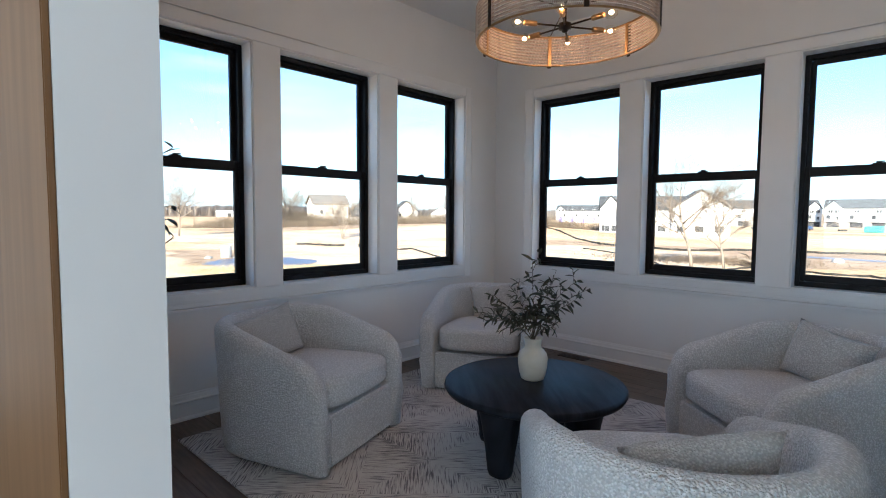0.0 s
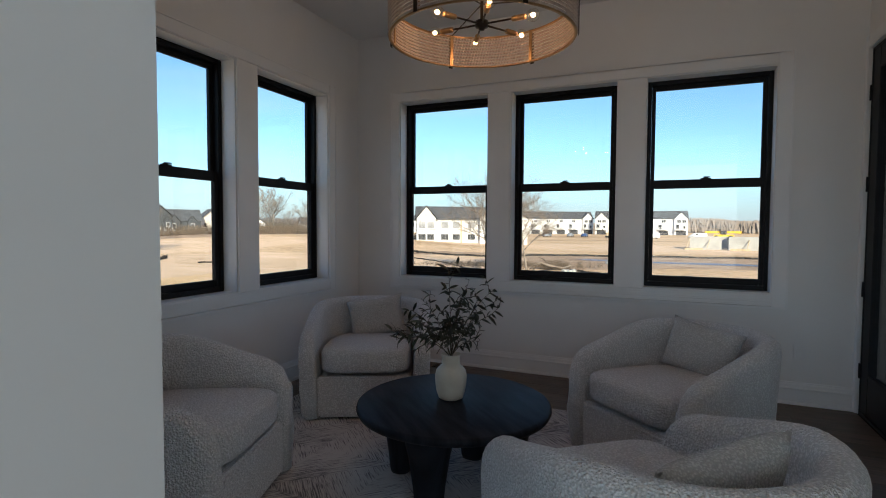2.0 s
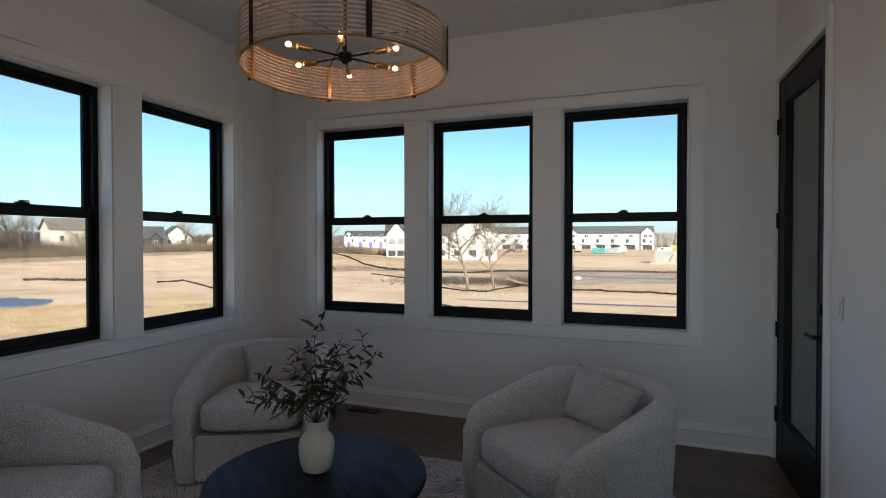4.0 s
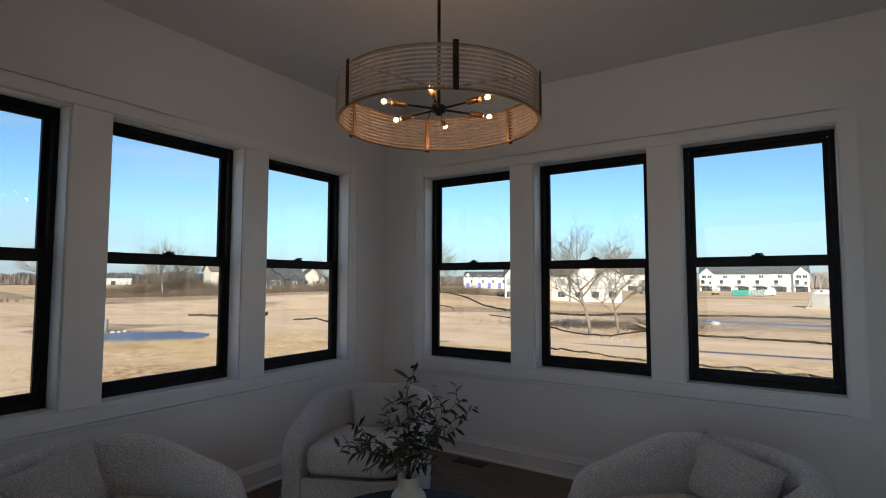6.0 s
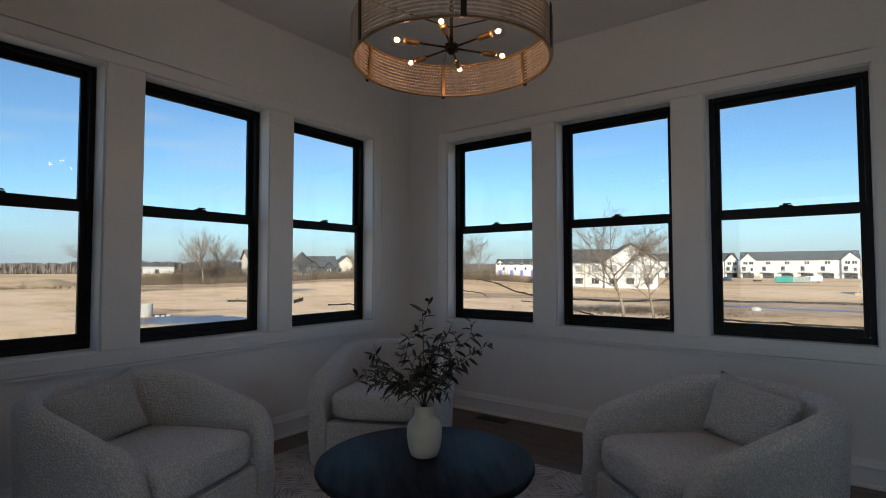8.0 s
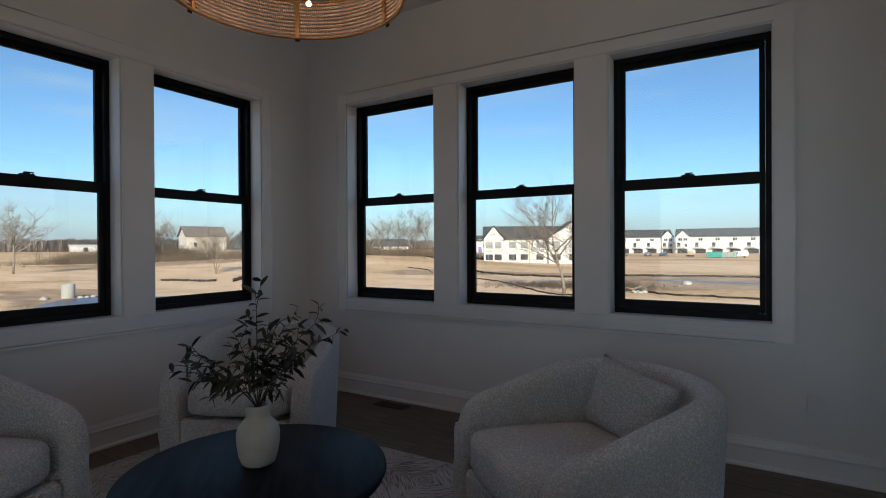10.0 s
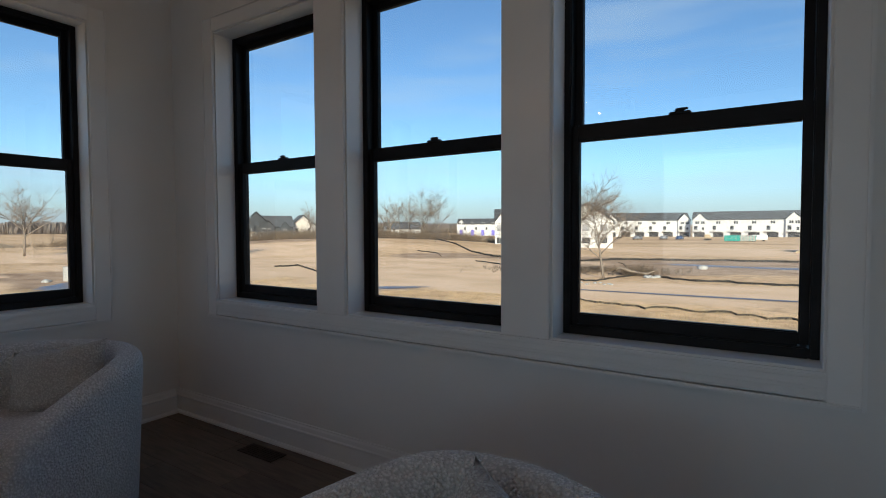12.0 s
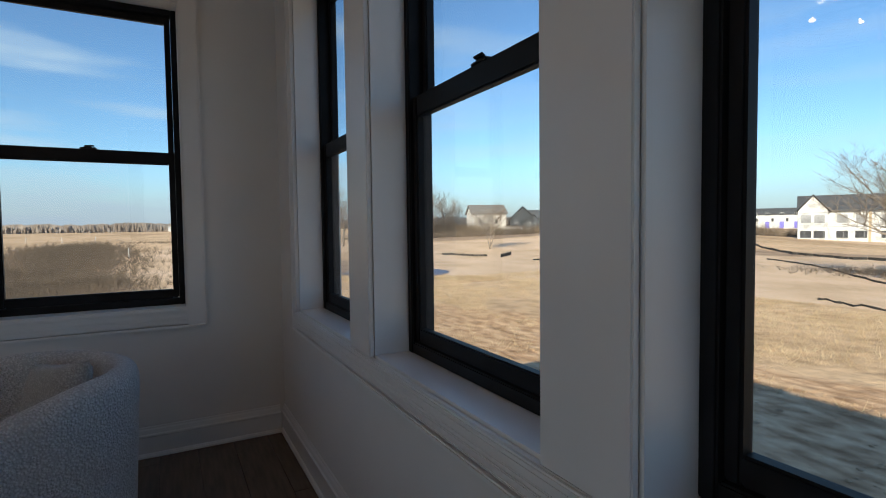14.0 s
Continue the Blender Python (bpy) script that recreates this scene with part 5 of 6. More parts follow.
# far belt of bare woods
rg = random.Random(41)
vs, fs = [], []
for k in range(110000):
    a = rg.uniform(-26, 116)
    d = rg.uniform(400, 500)
    lo = 0.6 + 0.4 * noise.noise(Vector((a * 0.22, 0, 5.0))) + 0.22 * noise.noise(Vector((a * 1.3, 0, 8.0)))
    h = (6.0 + 5.5 * lo) * (1 - 0.75 * rg.random() ** 1.15)
    if 3 < a < 30:
        h *= 0.8
    if a < -1.5:
        h *= 1.2
    h *= 1 - 0.30 * smooth01((a - 66) / 22)
    x, y = at(a, d)
    z = ground_z(x, y) - 0.3
    # a bare tree far off: a thin leaning spindle of twigs
    w = rg.uniform(0.25, 1.0)
    b = radians(a) + rg.uniform(-0.25, 0.25)
    ox, oy, lean = w * math.cos(b), -w * math.sin(b), rg.gauss(0, 0.2) * h
    mid = rg.uniform(0.45, 0.7)
    i0 = len(vs)
    vs += [(x, y, z), (x + ox + lean * 0.5, y + oy, z + h * mid), (x + lean, y, z + h), (x - ox + lean * 0.5, y - oy, z + h * mid * rg.uniform(0.85, 1.1))]
    fs.append((i0, i0 + 1, i0 + 2, i0 + 3))
me = bpy.data.meshes.new("far_woods")
me.from_pydata(vs, [], fs)
me.materials.append(WOODS)
tagged(new("far_woods", me), "distant belt of bare grey-brown woods", "woods", kind="stuff")


# ---------------------------------------------------------------- houses
def gable_roof_bm(x0, x1, y0, y1, z, rise, over=0.4, th=0.25, along="x"):
    """A pitched roof with thickness over a block; the ridge runs along x or y."""
    bm = bmesh.new()
    x0, x1, y0, y1 = x0 - over, x1 + over, y0 - over, y1 + over
    if along == "x":
        sec = [(y0, z - 0.12), ((y0 + y1) / 2, z + rise), (y1, z - 0.12)]
        f = lambda s, u, dz: (s, u[0], u[1] + dz)
        ends = (x0, x1)
    else:
        sec = [(x0, z - 0.12), ((x0 + x1) / 2, z + rise), (x1, z - 0.12)]
        f = lambda s, u, dz: (u[0], s, u[1] + dz)
        ends = (y0, y1)
    a = [bm.verts.new(f(ends[0], u, dz)) for dz in (0, th) for u in (sec if dz == 0 else sec[::-1])]
    b = [bm.verts.new(f(ends[1], u, dz)) for dz in (0, th) for u in (sec if dz == 0 else sec[::-1])]
    for k in range(6):
        bm.faces.new((a[k], a[(k + 1) % 6], b[(k + 1) % 6], b[k]))
    bm.faces.new((a[0], a[1], a[4], a[5]))
    bm.faces.new((a[1], a[2], a[3], a[4]))
    bm.faces.new((b[5], b[4], b[1], b[0]))
    bm.faces.new((b[4], b[3], b[2], b[1]))
    return bm


def gable_block_bm(x0, x1, y0, y1, z, rise, along="x"):
    """A block with gable ends up to the ridge."""
    bm = bmesh.new()
    lo = [bm.verts.new(p) for p in ((x0, y0, -0.6), (x1, y0, -0.6), (x1, y1, -0.6), (x0, y1, -0.6))]
    hi = [bm.verts.new((v.co.x, v.co.y, z)) for v in lo]
    bm.faces.new(lo[::-1])
    if along == "x":
        r = [bm.verts.new((x0, (y0 + y1) / 2, z + rise)), bm.verts.new((x1, (y0 + y1) / 2, z + rise))]
        bm.faces.new((lo[0], lo[1], hi[1], hi[0]))
        bm.faces.new((lo[2], lo[3], hi[3], hi[2]))
        bm.faces.new((lo[1], lo[2], hi[2], r[1], hi[1]))
        bm.faces.new((lo[3], lo[0], hi[0], r[0], hi[3]))
        bm.faces.new((hi[0], hi[1], r[1], r[0]))
        bm.faces.new((hi[2], hi[3], r[0], r[1]))
    else:
        r = [bm.verts.new(((x0 + x1) / 2, y0, z + rise)), bm.verts.new(((x0 + x1) / 2, y1, z + rise))]
        bm.faces.new((lo[0], lo[1], hi[1], r[0], hi[0]))
        bm.faces.new((lo[2], lo[3], hi[3], r[1], hi[2]))
        bm.faces.new((lo[1], lo[2], hi[2], hi[1]))
        bm.faces.new((lo[3], lo[0], hi[0], hi[3]))
        bm.faces.new((hi[1], hi[2], r[1], r[0]))
        bm.faces.new((hi[3], hi[0], r[0], r[1]))
    return bm


def house_window(parent, x, y, z, w, h, frame_mat, name="window", pane=None):
    fb = bmesh.new()
    t = 0.10
    box(fb, (x - w / 2 - t, y - 0.10, z - t), (x - w / 2, y + 0.05, z + h + t))
    box(fb, (x + w / 2, y - 0.10, z - t), (x + w / 2 + t, y + 0.05, z + h + t))
    box(fb, (x - w / 2, y - 0.10, z - t), (x + w / 2, y + 0.05, z))
    box(fb, (x - w / 2, y - 0.10, z + h), (x + w / 2, y + 0.05, z + h + t))
    f = part(name, fb, frame_mat, parent)
    part("pane", box_bm((x - w / 2, y - 0.03, z), (x + w / 2, y + 0.03, z + h)), pane or HOLE, f, "dark pane")


def townhouses(label, azim, dist, length, units, turn=0.0, wall=None, height=8.4, rise=3.9, wrap_doors=False, lift=0.0):
    wall = wall or SIDING
    x, y = at(azim, dist)
    h = thing("townhouse_row", label, "house", pose(x, y, ground_z(x, y) + lift, 0, 0, azim + turn))
    d, L = 11.0, length / 2
    part("wall", gable_block_bm(-L, L, 0.0, d, height, rise - 0.3), wall, h)
    part("roof", gable_roof_bm(-L, L, 0.0, d, height, rise), ROOFING, h)
    uw = length / units
    for e in (-1, 1):
        cx = e * (L - uw * 0.42)
        part("wing", gable_block_bm(cx - uw * 0.42, cx + uw * 0.42, -1.2, d * 0.4, height, rise * 0.78, "y"), wall, h)
        part("wing_roof", gable_roof_bm(cx - uw * 0.42, cx + uw * 0.42, -1.2, d * 0.5, height, rise * 0.82, 0.35, 0.2, "y"), ROOFING, h)
    for u in range(units):
        cx = -L + uw * (u + 0.5)
        end = u in (0, units - 1)
        if end:
            cx = (-1 if u == 0 else 1) * (L - uw * 0.42)
        yf = -1.2 if end else 0.0
        for ox in ((-1.5, -0.6, 0.9, 1.8) if end else (-0.5, 0.5)):
            house_window(h, cx + ox, yf, 6.4, 0.75, 1.25, wall)
        if wrap_doors:
            part("door", box_bm((cx - 0.9, yf - 0.12, 0.1), (cx + 0.9, yf - 0.01, 3.4)), BLUEWRAP, h, "violet-blue wrapped panel")
            house_window(h, cx + 2.2, yf, 3.4, 1.0, 1.6, wall)
            continue
        house_window(h, cx - 1.7, yf, 3.3, 1.5, 2.1, wall)
        if end:
            house_window(h, cx + 1.5, yf, 3.3, 1.0, 1.4, wall)
        g = part("garage", box_bm((cx - 2.3, yf - 0.06, 0.0), (cx + 2.3, yf - 0.01, 2.25)), HOLE, h, "dark garage opening")
        bal = bmesh.new()
        box(bal, (cx - 2.9, yf - 1.6, 2.60), (cx + 1.5, yf - 0.02, 2.80))
        for k in range(9):
            bx = cx - 2.85 + k * 0.53
            box(bal, (bx - 0.03, yf - 1.58, 2.80), (bx + 0.03, yf - 1.52, 3.70))
        box(bal, (cx - 2.9, yf - 1.60, 3.70), (cx + 1.5, yf - 1.50, 3.80))
        part("balcony", bal, wall, h)
    return h


townhouses("long white three-storey townhouse row with dark roofs", 3.0, 285, 45, 6, 0)
townhouses("long white three-storey townhouse row with dark roofs", 11.8, 288, 42, 6, 12)
townhouses("unfinished white townhouse row with violet-blue panels", 29.0, 300, 30, 5, -8, None, 6.8, 3.0, True)


def wrapped_house():
    az0 = 21.5
    x, y = at(az0, 106)
    h = thing("unfinished_house", "unfinished two-storey house in white wrap, dark roof", "house", pose(x, y, ground_z(x, y), 0, 0, az0 + 6))
    L, d, e, r = 11.2, 11.0, 5.1, 2.5
    part("wall", gable_block_bm(-L, L, 0, d, e, r - 0.25), WRAP, h)
    part("roof", gable_roof_bm(-L, L, 0, d, e, r), ROOFING, h)
    for cx, w, yy in ((-9.5, 2.0, -1.1), (6.6, 5.0, -1.6)):
        part("wing", gable_block_bm(cx - w, cx + w, yy, d * 0.45, e, 2.4 if w < 3 else 3.3, "y"), WRAP, h)
        part("wing_roof", gable_roof_bm(cx - w, cx + w, yy, d * 0.5, e, 2.55 if w < 3 else 3.5, 0.35, 0.2, "y"), ROOFING, h)
    for cx, yy in ((-10.4, -1.1), (-8.6, -1.1), (-5.6, 0), (-3.2, 0), (0.0, 0), (3.2, -1.6), (6.4, -1.6), (9.8, -1.6)):
        house_window(h, cx, yy, 3.1, 1.4, 1.35, WRAP, "window", GREY_SEAM_REFLECT)
        house_window(h, cx, yy, 0.7, 1.5, 1.15, WRAP)
    for z in (2.45, 2.75, 4.75):
        part("band", box_bm((-7.4, -0.05, z), (1.5, -0.005, z + 0.08)), GREY_SEAM_REFLECT, h, "grey floor band")
        for x0, x1, yy in ((-11.4, -7.6, -1.1), (1.7, 11.5, -1.6)):
            part("band", box_bm((x0, yy - 0.05, z), (x1, yy - 0.005, z + 0.08)), GREY_SEAM_REFLECT, h, "grey floor band")
    for k in range(9):
        sx = -10.6 + k * 2.6
        yy = -1.1 if sx < -7.5 else (0.0 if sx < 1.6 else -1.6)
        part("seam", box_bm((sx - 0.03, yy - 0.04, 0.2), (sx + 0.03, yy - 0.004, 5.0)), GREY_SEAM_REFLECT, h)
    part("door", box_bm((-2.3, -0.08, 0.0), (-1.95, -0.01, 4.9)), TIMBER, h, "raw timber post strip")
    return h


wrapped_house()


def plain_house(name, label, azim, dist, w, d, e, r, wall, roof, turn, along="x", porch=False, lift=0.0):
    x, y = at(azim, dist)
    h = thing(name, label, "house", pose(x, y, ground_z(x, y) + lift, 0, 0, azim + turn))
    part("wall", gable_block_bm(-w / 2, w / 2, 0, d, e, r - 0.25, along), wall, h)
    part("roof", gable_roof_bm(-w / 2, w / 2, 0, d, e, r, 0.5, 0.25, along), roof, h)
    for cx in (-w * 0.28, w * 0.2):
        house_window(h, cx, 0, e * 0.55, 0.9, 1.3, wall)
    if wall is DARKSIDE:
        for cx, gw in ((-w * 0.24, w * 0.16), (w * 0.25, w * 0.13)):
            part("wing", gable_block_bm(cx - gw, cx + gw, -1.0, d * 0.4, e * 0.95, gw * 1.2, "y"), wall, h)
            part("wing_roof", gable_roof_bm(cx - gw, cx + gw, -1.0, d * 0.5, e * 0.95, gw * 1.3, 0.3, 0.2, "y"), roof, h)
            house_window(h, cx, -1.0, e * 0.55, 0.9, 1.2, SIDING)
        part("garage", box_bm((-w * 0.40, -0.05, -0.3), (-w * 0.05, -0.005, 2.1)), SIDING, h, "white garage door")
        for k in range(3):
            part("porch_post", box_bm((w * 0.12 + k * 1.1, -1.6, -0.5), (w * 0.12 + k * 1.1 + 0.2, -1.4, 2.4)), SIDING, h)
        part("porch_roof", box_bm((w * 0.08, -1.8, 2.4), (w * 0.12 + 2.8, -1.02, 2.6)), roof, h)
    if porch:
        part("porch_roof", box_bm((w / 2 + 0.1, -2.4, 2.7), (w / 2 + 4.6, 3.0, 2.95)), roof, h)
        for k in range(4):
            part("porch_post", box_bm((w / 2 + 0.4 + k * 1.3, -2.3, -0.5), (w / 2 + 0.62 + k * 1.3, -2.1, 2.7)), SIDING, h)
        part("porch_wall", box_bm((w / 2 + 0.1, -0.4, -0.5), (w / 2 + 4.4, 2.6, 2.69)), SIDING, h)
    return h


plain_house("house", "pale two-storey house with a grey-brown roof", 57.0, 165, 11, 9, 6.8, 2.8, TAN, BROWNROOF, 14, "x", True)
plain_house("house", "dark charcoal house with steep gables", 53.4, 185, 9, 9, 5.0, 4.6, DARKSIDE, ROOFING, 0, "y")
plain_house("house", "dark charcoal house with a low roof", 51.4, 186, 11, 9, 4.6, 3.6, DARKSIDE, ROOFING, 8)
plain_house("house", "grey house with a pale gable", 48.6, 196, 9, 9, 4.6, 4.0, TAN, ROOFING, 10, "y")
plain_house("house", "low white house behind the brush", 37.8, 240, 16, 9, 3.2, 3.2, SIDING, ROOFING, 10)
plain_house("house", "low white house behind the brush", 44.6, 240, 10, 9, 3.4, 3.6, SIDING, ROOFING, 0, "y")
x, y = at(66.7, 385)
fb = thing("storage_building", "long low white building across the field", "building", pose(x, y, ground_z(x, y), 0, 0, 66.7))
part("wall", box_bm((-9, 0, -0.5), (9, 8, 3.4)), SIDING, fb)
part("roof", gable_roof_bm(-9, 9, 0, 8, 3.4, 0.8), SIDING, fb)
part("door", box_bm((-2, -0.06, 0), (0.5, -0.01, 2.6)), HOLE, fb)
for k, (a, w, hh) in enumerate(((88.4, 26, 3.2), (86.6, 40, 2.6), (85.0, 22, 3.6))):
    x, y = at(a, 395)
    fb = thing("warehouse", "long white warehouse on the far horizon", "building", pose(x, y, ground_z(x, y), 0, 0, a), "far warehouses")
    part("wall", box_bm((-w / 2, 0, -0.5), (w / 2, 14, hh)), SIDING, fb)
    part("roof", box_bm((-w / 2 - 0.3, -0.3, hh + 0.003), (w / 2 + 0.3, 14.3, hh + 0.4)), CONCRETE, fb)


# ---------------------------------------------------------------- site things
def ribbon_fence(name, label, pts, height=0.5, posts=True, material=SILT):
    """A low sheet fence on stakes through (azimuth, distance) points."""
    f = thing(name, label, "silt fence")
    fine = []
    for (a0, d0), (a1, d1) in zip(pts, pts[1:]):
        for k in range(10):
            u = smooth01(k / 10) * 0.5 + 0.5 * k / 10
            fine.append((a0 + (a1 - a0) * u, d0 + (d1 - d0) * u + 0.9 * noise.noise(Vector(((a0 + (a1 - a0) * u) * 1.3, 0.3, 0)))))
    fine.append(pts[-1])
    bm = bmesh.new()
    prev = None
    for i, (a, d) in enumerate(fine):
        x, y = at(a, d)
        z = ground_z(x, y)
        h = height * (0.75 + 0.35 * noise.noise(Vector((i * 0.6, 0, 2))))
        n = Vector((math.sin(radians(a)), -math.cos(radians(a)), 0)) * 0.02
        cur = [bm.verts.new((x + n.x, y + n.y, z - 0.1)), bm.verts.new((x + n.x, y + n.y, z + h)), bm.verts.new((x - n.x, y - n.y, z + h)), bm.verts.new((x - n.x, y - n.y, z - 0.1))]
        if prev:
            for k in range(4):
                bm.faces.new((prev[k], prev[(k + 1) % 4], cur[(k + 1) % 4], cur[k]))
        prev = cur
        if posts and i % 3 == 0:
            part("stake", box_bm((x - 0.025, y - 0.045, z - 0.1), (x + 0.025, y + 0.005, z + h + 0.10)), BARK, f)
    part("sheet", bm, material, f)
    return f


ribbon_fence("silt_fence", "sagging black silt fence on wooden stakes", [(34.5, 112), (30.5, 78), (28.0, 70), (24.0, 66), (19.0, 64), (14.0, 68), (8, 70), (-2, 72), (-8, 74)], 0.34)
ribbon_fence("silt_fence", "low black silt fence along the bank", [(30.0, 62), (26.5, 56), (22.5, 44.5), (20, 41), (17, 40.5), (14, 45), (12.5, 47)], 0.17, False)
ribbon_fence("silt_fence", "low black silt fence along the bank", [(11.2, 46), (9, 43.5), (4, 42.5), (-2.6, 42), (-9, 42)], 0.20, False)
ribbon_fence("silt_fence", "long low black silt fence over the field", [(26, 33), (23.5, 31.5), (20, 30.2), (16.5, 28.2), (12, 27.4), (4, 26.8), (-4, 26.0), (-10, 25.6)], 0.13, False)
ribbon_fence("silt_fence", "short run of black silt fence", [(36.5, 78), (34.2, 74), (33.8, 68)], 0.18, False)
ribbon_fence("silt_fence", "short run of black silt fence", [(52, 56), (49.5, 57), (48.5, 52), (46.5, 45)], 0.22, False)
ribbon_fence("silt_fence", "short run of fallen black silt fence", [(62, 66), (60.5, 65), (58.5, 62), (57.0, 62)], 0.32)
ribbon_fence("silt_fence", "short run of black silt fence on stakes", [(55.5, 60), (54.4, 64)], 0.55)

# concrete foundation walls
x, y = at(-4.6, 102)
fd = thing("foundation_walls", "grey concrete foundation walls with timber braces", "foundation", pose(x, y, ground_z(x, y), 0, 0, -4.6))
for lo, hi in (((-5.4, 0, -0.3), (-0.2, 0.25, 2.3)), ((0.9, 0, -0.3), (12, 0.25, 2.3)), ((-5.4, 0.252, -0.3), (-5.15, 7, 2.3)), ((0.9, 0.252, -0.3), (1.15, 7, 2.3)), ((-5.14, 7, -0.3), (12, 7.25, 2.3))):
    part("concrete_wall", box_bm(lo, hi, 0.02), CONCRETE, fd)
for bx in (-5.9, -2.6, 3.6, 7.2):
    part("brace", tube(bmesh.new(), [(bx, -1.6, 0), (bx + 0.5, -0.02, 1.9)], 0.07, 5), TIMBER, fd)
for bx in (-4.6, 2.6):
    part("timber_stack", box_bm((bx - 1.5, -2.6, -0.05), (bx + 1.5, -1.7, 0.35), 0.03), TIMBER, fd)

for a, d in ((4.05, 184), (2.75, 186)):
    x, y = at(a, d)
    db = thing("dumpster", "teal steel waste container on bare ground", "dumpster", pose(x, y, ground_z(x, y), 0, 0, a), "waste containers")
    part("body", box_bm((-2.2, 0, 0.15), (2.2, 2.2, 1.9), 0.05), TEAL if a > 3 else CONCRETE, db)
    for k in range(6):
        part("rib", box_bm((-2.1 + k * 0.82, -0.10, 0.2), (-1.98 + k * 0.82, -0.003, 1.9)), TEAL, db)
    part("skid", box_bm((-2.1, 0.1, -0.05), (2.1, 2.1, 0.147)), TYRE, db)


def car(label, azim, dist, paint, turn, kind="car"):
    x, y = at(azim, dist)
    c = thing(kind, label, "car" if kind == "car" else "van", pose(x, y, ground_z(x, y), 0, 0, azim + turn), "parked vehicles")
    L, W = (2.2, 0.9) if kind == "car" else (2.9, 1.0)
    sec = [(-L, 0.35), (-L, 0.85), (-L * 0.55, 0.98), (-L * 0.32, 1.45), (L * 0.45, 1.48), (L * 0.82, 1.0), (L, 0.92), (L, 0.35)] if kind == "car" else [(-L, 0.4), (-L, 1.0), (-L * 0.72, 1.15), (-L * 0.5, 1.85), (-L * 0.3, 2.0), (L * 0.98, 2.0), (L, 1.8), (L, 0.4)]
    bm = bmesh.new()
    a = [bm.verts.new((px, -W, pz)) for px, pz in sec]
    b = [bm.verts.new((px, W, pz)) for px, pz in sec]
    bm.faces.new(a)
    bm.faces.new(b[::-1])
    for k in range(len(sec)):
        bm.faces.new((a[k], b[k], b[(k + 1) % len(sec)], a[(k + 1) % len(sec)]))
    bmesh.ops.bevel(bm, geom=bm.edges[:], offset=0.06, segments=2, affect="EDGES")
    part("body", bm, CARS[paint], c, "", True)
    wz = (1.02, 1.40) if kind == "car" else (1.25, 1.8)
    part("side_window", box_bm((-L * 0.30, -W - 0.01, wz[0]), (L * 0.42 if kind == "car" else -L * 0.02, -W + 0.02, wz[1]), 0.005), HOLE, c)
    for wx in (-L * 0.62, L * 0.62):
        for wy in (-W + 0.02, W - 0.22):
            wh = part("wheel", lathe(bmesh.new(), [(0, 0), (0.33, 0), (0.35, 0.04), (0.35, 0.16), (0.33, 0.20), (0, 0.20)], 16, pose(wx, wy + 0.2, 0.345, 90)), TYRE, c)
    return c


car("grey parked car on the bare ground", 12.7, 205, "silver", 60)
car("dark blue parked car on the bare ground", 8.7, 206, "blue", 75)
car("grey parked car on the bare ground", 10.2, 206, "silver", 75)
car("dark red parked car by the townhouses", 2.7, 230, "red", 0)
car("white work van on the bare ground", 2.0, 190, "white", 0, "van")
car("white van beside a dark house", 52.6, 172, "white", 4, "van")
car("white van on the bare ground", -2.4, 200, "white", 10, "van")

# yellow handler
x, y = at(-4.7, 190)
mc = thing("telehandler", "yellow telescopic handler parked on the site", "machine", pose(x, y, ground_z(x, y), 0, 0, -4.7))
part("chassis", box_bm((-3.0, 0, 0.8), (3.0, 2.2, 1.7), 0.12), YELLOW, mc)
part("boom", box_bm((-5.5, 0.6, 2.1), (5.2, 1.3, 2.8), 0.1), YELLOW, mc)
part("cab", box_bm((-1.0, -0.1, 1.72), (0.9, 0.55, 3.0), 0.12), HOLE, mc)
for wx in (-2.1, 2.1):
    part("wheel", lathe(bmesh.new(), [(0, 0), (0.6, 0), (0.7, 0.1), (0.7, 0.5), (0.6, 0.6), (0, 0.6)], 18, pose(wx, 0.3, 0.7, 90)), TYRE, mc)

# small excavator
x, y = at(6.2, 200)
ex = thing("excavator", "small brown excavator on the bare ground", "machine", pose(x, y, ground_z(x, y), 0, 0, 6.2))
part("track", box_bm((-1.3, 0, 0), (1.3, 1.8, 0.6), 0.15), TYRE, ex)
part("cab", box_bm((-0.9, 0.1, 0.62), (1.0, 1.6, 2.0), 0.15), TIMBER, ex)
part("boom", tube(bmesh.new(), [(-0.8, 0.8, 1.4), (-2.2, 0.8, 3.2), (-3.4, 0.8, 1.2)], [0.22, 0.2, 0.14], 6), BROWNROOF, ex)

# outfall pipe and stones at the pond
x, y = at(70.0, 49)
cv = tagged(place(pose(x, y, ground_z(x, y) - 0.3), to_ob("concrete_riser", lathe(bmesh.new(), [(0, 0), (0.44, 0), (0.46, 0.05), (0.46, 1.36), (0.43, 1.40), (0.36, 1.40), (0.34, 1.32), (0.34, 1.0), (0, 1.0)], 28), CONCRETE, True)), "pale concrete pipe riser beside the pond", "pipe")
rg = random.Random(13)


def stone(azim, dist, size, material, label):
    bm = bmesh.new()
    bmesh.ops.create_icosphere(bm, subdivisions=2, radius=size)
    sd = rg.random() * 50
    for v in bm.verts:
        v.co *= 1 + 0.35 * noise.noise(v.co / size * 1.3 + Vector((sd, 0, 0)))
        v.co.z *= 0.6
    x, y = at(azim, dist)
    return tagged(place(pose(x, y, ground_z(x, y) + size * 0.22), to_ob("stone", bm, material, True)), label, "stone", "stones by the water")


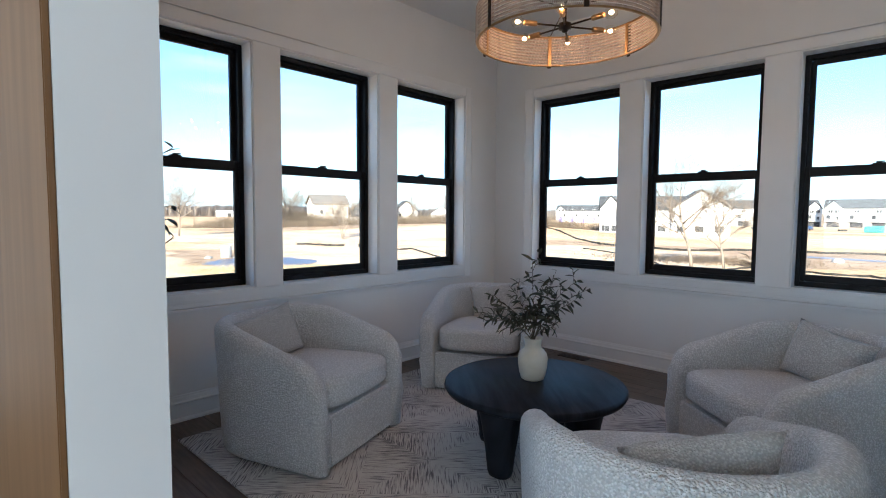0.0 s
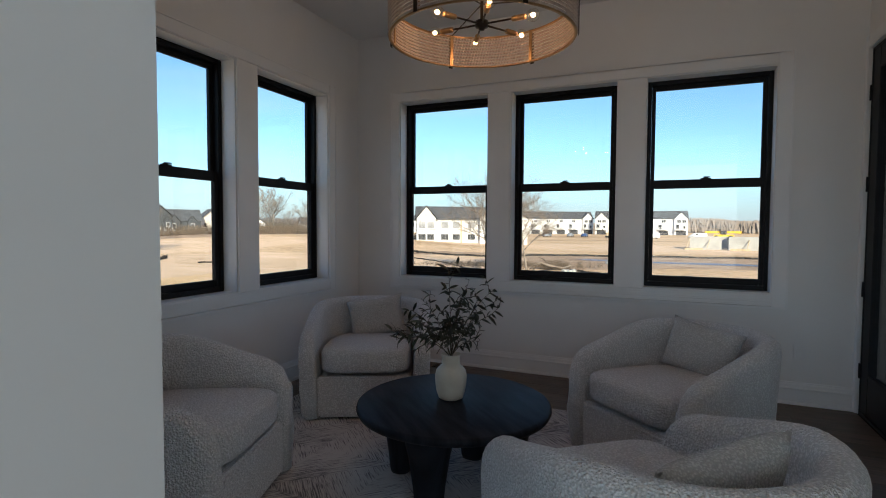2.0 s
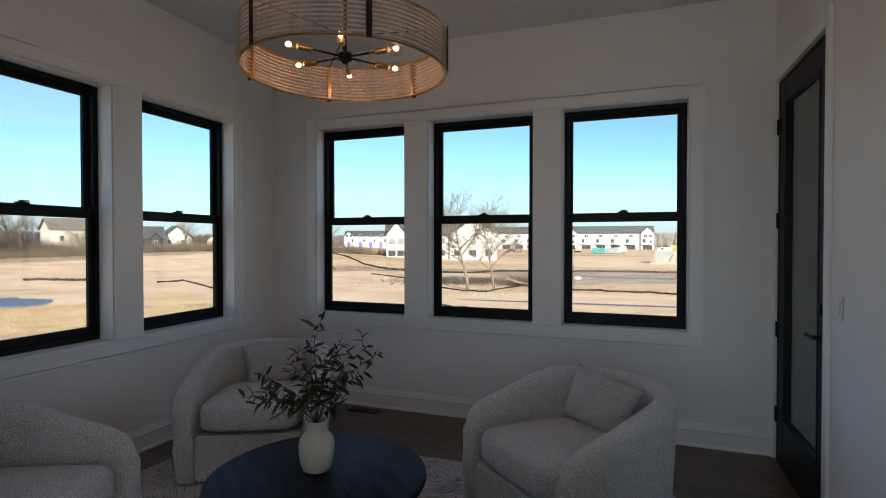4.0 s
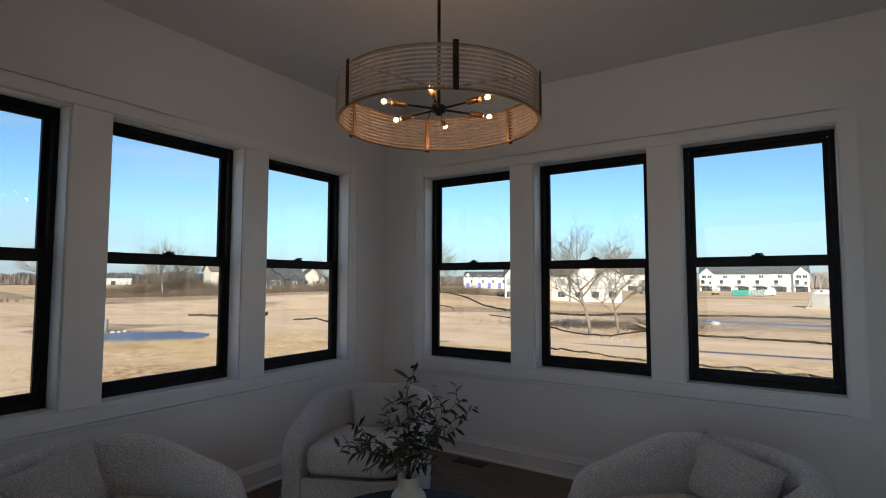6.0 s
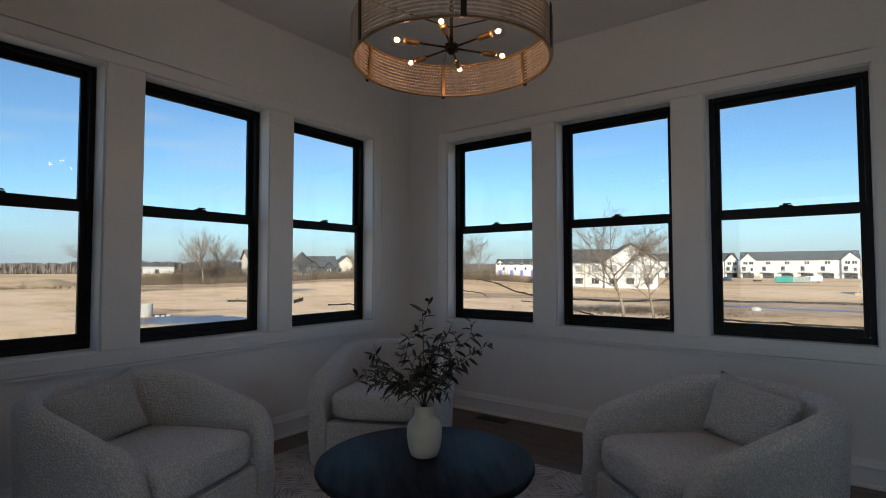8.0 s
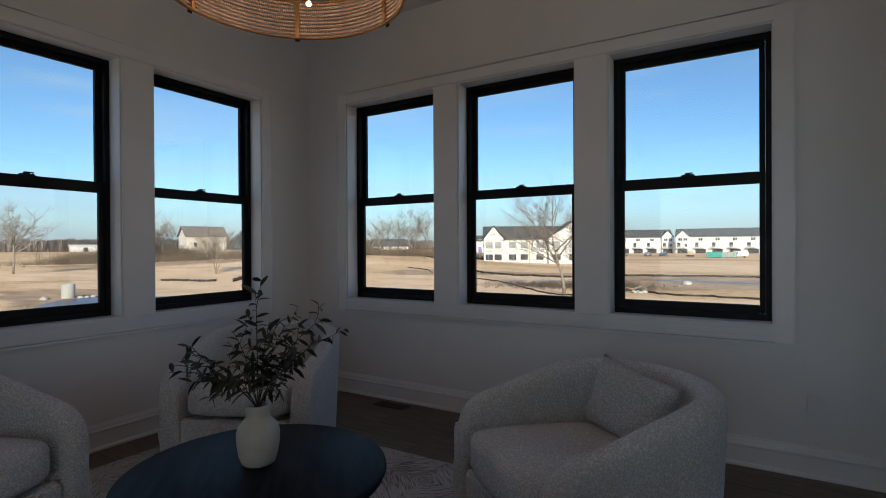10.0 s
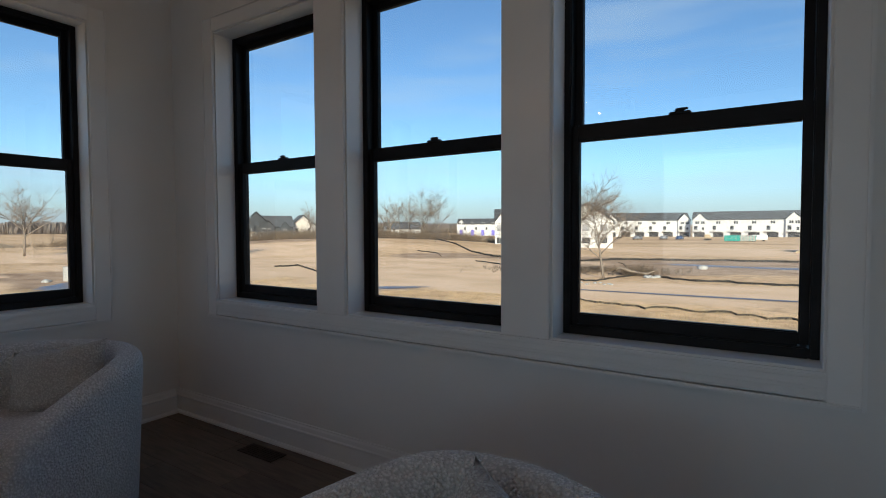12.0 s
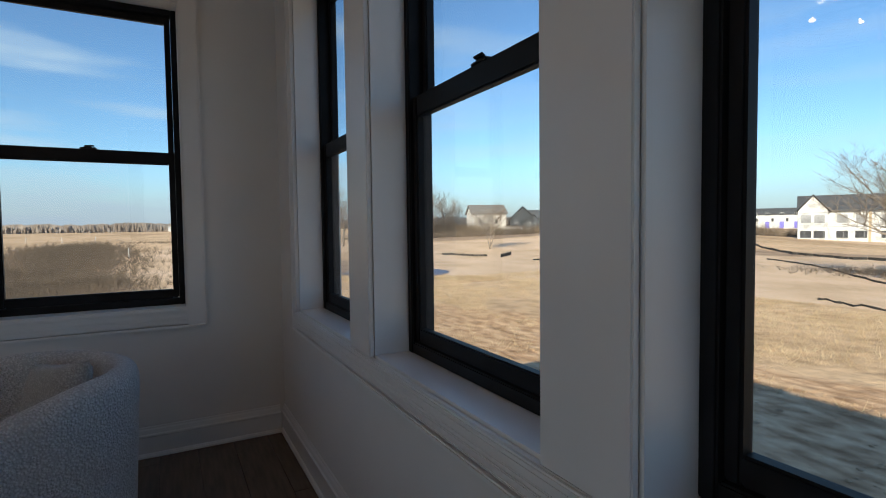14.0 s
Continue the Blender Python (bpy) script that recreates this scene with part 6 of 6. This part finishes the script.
for k in range(9):
    stone(70.0 + rg.uniform(-2.3, -0.9) * rg.choice((1, -0.9)), 48.7 + rg.uniform(-0.5, 0.5), rg.uniform(0.12, 0.26), CONCRETE, "pale rough stone beside the pipe riser")
stone(6.6, 57, 0.5, CONCRETE, "pale grey boulder by the dark pool")
for k in range(7):
    stone(11.2 + rg.uniform(-0.9, 1.2), 45 + rg.uniform(-0.5, 0.5), rg.uniform(0.14, 0.32), CONCRETE, "pale rubble stone by the silt fence")
for k in range(10):
    stone(16.5 + rg.uniform(-2, 3), 38.5 + rg.uniform(-0.8, 0.8), rg.uniform(0.07, 0.16), CONCRETE, "pale stone scattered on bare earth")

# fallen branch
x, y = at(13.0, 46)
lg = bmesh.new()
tube(lg, [(-2.2, 0, 0.1), (-1.2, 0.1, 0.7), (-0.4, 0, 0.4), (0.9, 0.2, 0.2), (1.6, 0, 0.5)], [0.06, 0.12, 0.14, 0.12, 0.05], 7)
tube(lg, [(-0.4, 0, 0.4), (-0.9, 0.2, 1.0), (-1.5, 0.2, 1.2)], [0.08, 0.06, 0.03], 6)
tagged(place(pose(x, y, ground_z(x, y), 0, 0, 13), to_ob("fallen_branch", lg, BARK, True)), "dark fallen branch by the bank", "branch")

# mound of earth
x, y = at(75.8, 128)
mb = lathe(bmesh.new(), [(6.5, -0.3), (4.6, 0.35), (2.8, 0.95), (1.2, 1.35), (0, 1.45)], 24)
for v in mb.verts:
    v.co += Vector((0.4, 0.4, 0.25)) * noise.noise(v.co * 0.6)
tagged(place(pose(x, y, ground_z(x, y)), to_ob("earth_mound", mb, MUD, True)), "low mound of dark earth in the field", "mound")


def cone(azim, dist):
    x, y = at(azim, dist)
    c = thing("traffic_cone", "orange traffic cone standing in dry grass", "cone", pose(x, y, ground_z(x, y)), "traffic cones")
    part("base", box_bm((-0.14, -0.14, 0), (0.14, 0.14, 0.03), 0.008), CONE, c)
    part("body", lathe(bmesh.new(), [(0.105, 0.03), (0.024, 0.45), (0.016, 0.46), (0, 0.46)], 20), CONE, c, "", True)


cone(0.0, 19.9)
cone(46.0, 29.5)
for a, d in ((88.6, 30), (93.2, 70), (96, 120), (98.5, 120), (101, 120), (104, 120)):
    x, y = at(a, d)
    z = ground_z(x, y)
    tagged(place(pose(x, y, z), to_ob("marker_post", box_bm((-0.04, -0.04, -0.1), (0.04, 0.04, 1.2 if d > 50 else 0.8), 0.01), SIDING)), "white marker post standing in the grass", "post", "marker posts")

# ---------------------------------------------------------------- floor boards
fl = tagged(to_ob("floor", box_bm((WEST - TH, SOUTH - 0.162, -0.30), (EAST + TH, NORTH + TH, -0.012)), GAP), "dark brown wooden plank floor", "floor", kind="structure")
flh = tagged(to_ob("floor_hall", box_bm((-4.4, BACK - 0.12, -0.30), (2.6, SOUTH - 0.166, -0.0005)), WOOD_FLOOR), "dark brown wooden hall floor", "floor", kind="structure")
rg = random.Random(21)
bw = 0.182
lengths = [0.9, 1.2, 1.5, 1.8]
mesh_of = {}
y = SOUTH - 0.158
while y < NORTH - 0.001:
    w = min(bw, NORTH - y)
    x = WEST - rg.uniform(0, 0.8)
    while x < EAST - 0.002:
        ln = rg.choice(lengths)
        x0, x1 = max(x, WEST + 0.001), min(x + ln, EAST - 0.001)
        if x1 - x0 > 0.02:
            key = (round(x1 - x0, 3), round(w, 3))
            if key not in mesh_of:
                bm = bmesh.new()
                a, b, c = key[0] - 0.0012, key[1] - 0.0014, 0.0015
                lo = [bm.verts.new(p) for p in ((0, 0, -0.011), (a, 0, -0.011), (a, b, -0.011), (0, b, -0.011))]
                mi = [bm.verts.new((v.co.x, v.co.y, -0.0015)) for v in lo]
                tp = [bm.verts.new(p) for p in ((c, c, 0), (a - c, c, 0), (a - c, b - c, 0), (c, b - c, 0))]
                for q in range(4):
                    bm.faces.new((lo[q], lo[(q + 1) % 4], mi[(q + 1) % 4], mi[q]))
                    bm.faces.new((mi[q], mi[(q + 1) % 4], tp[(q + 1) % 4], tp[q]))
                bm.faces.new(tp)
                me = bpy.data.meshes.new("plank")
                bm.to_mesh(me)
                bm.free()
                me.materials.append(WOOD_FLOOR)
                mesh_of[key] = me
            share("plank", mesh_of[key], fl, pose(x0, y, 0))
        x += ln
    y += bw
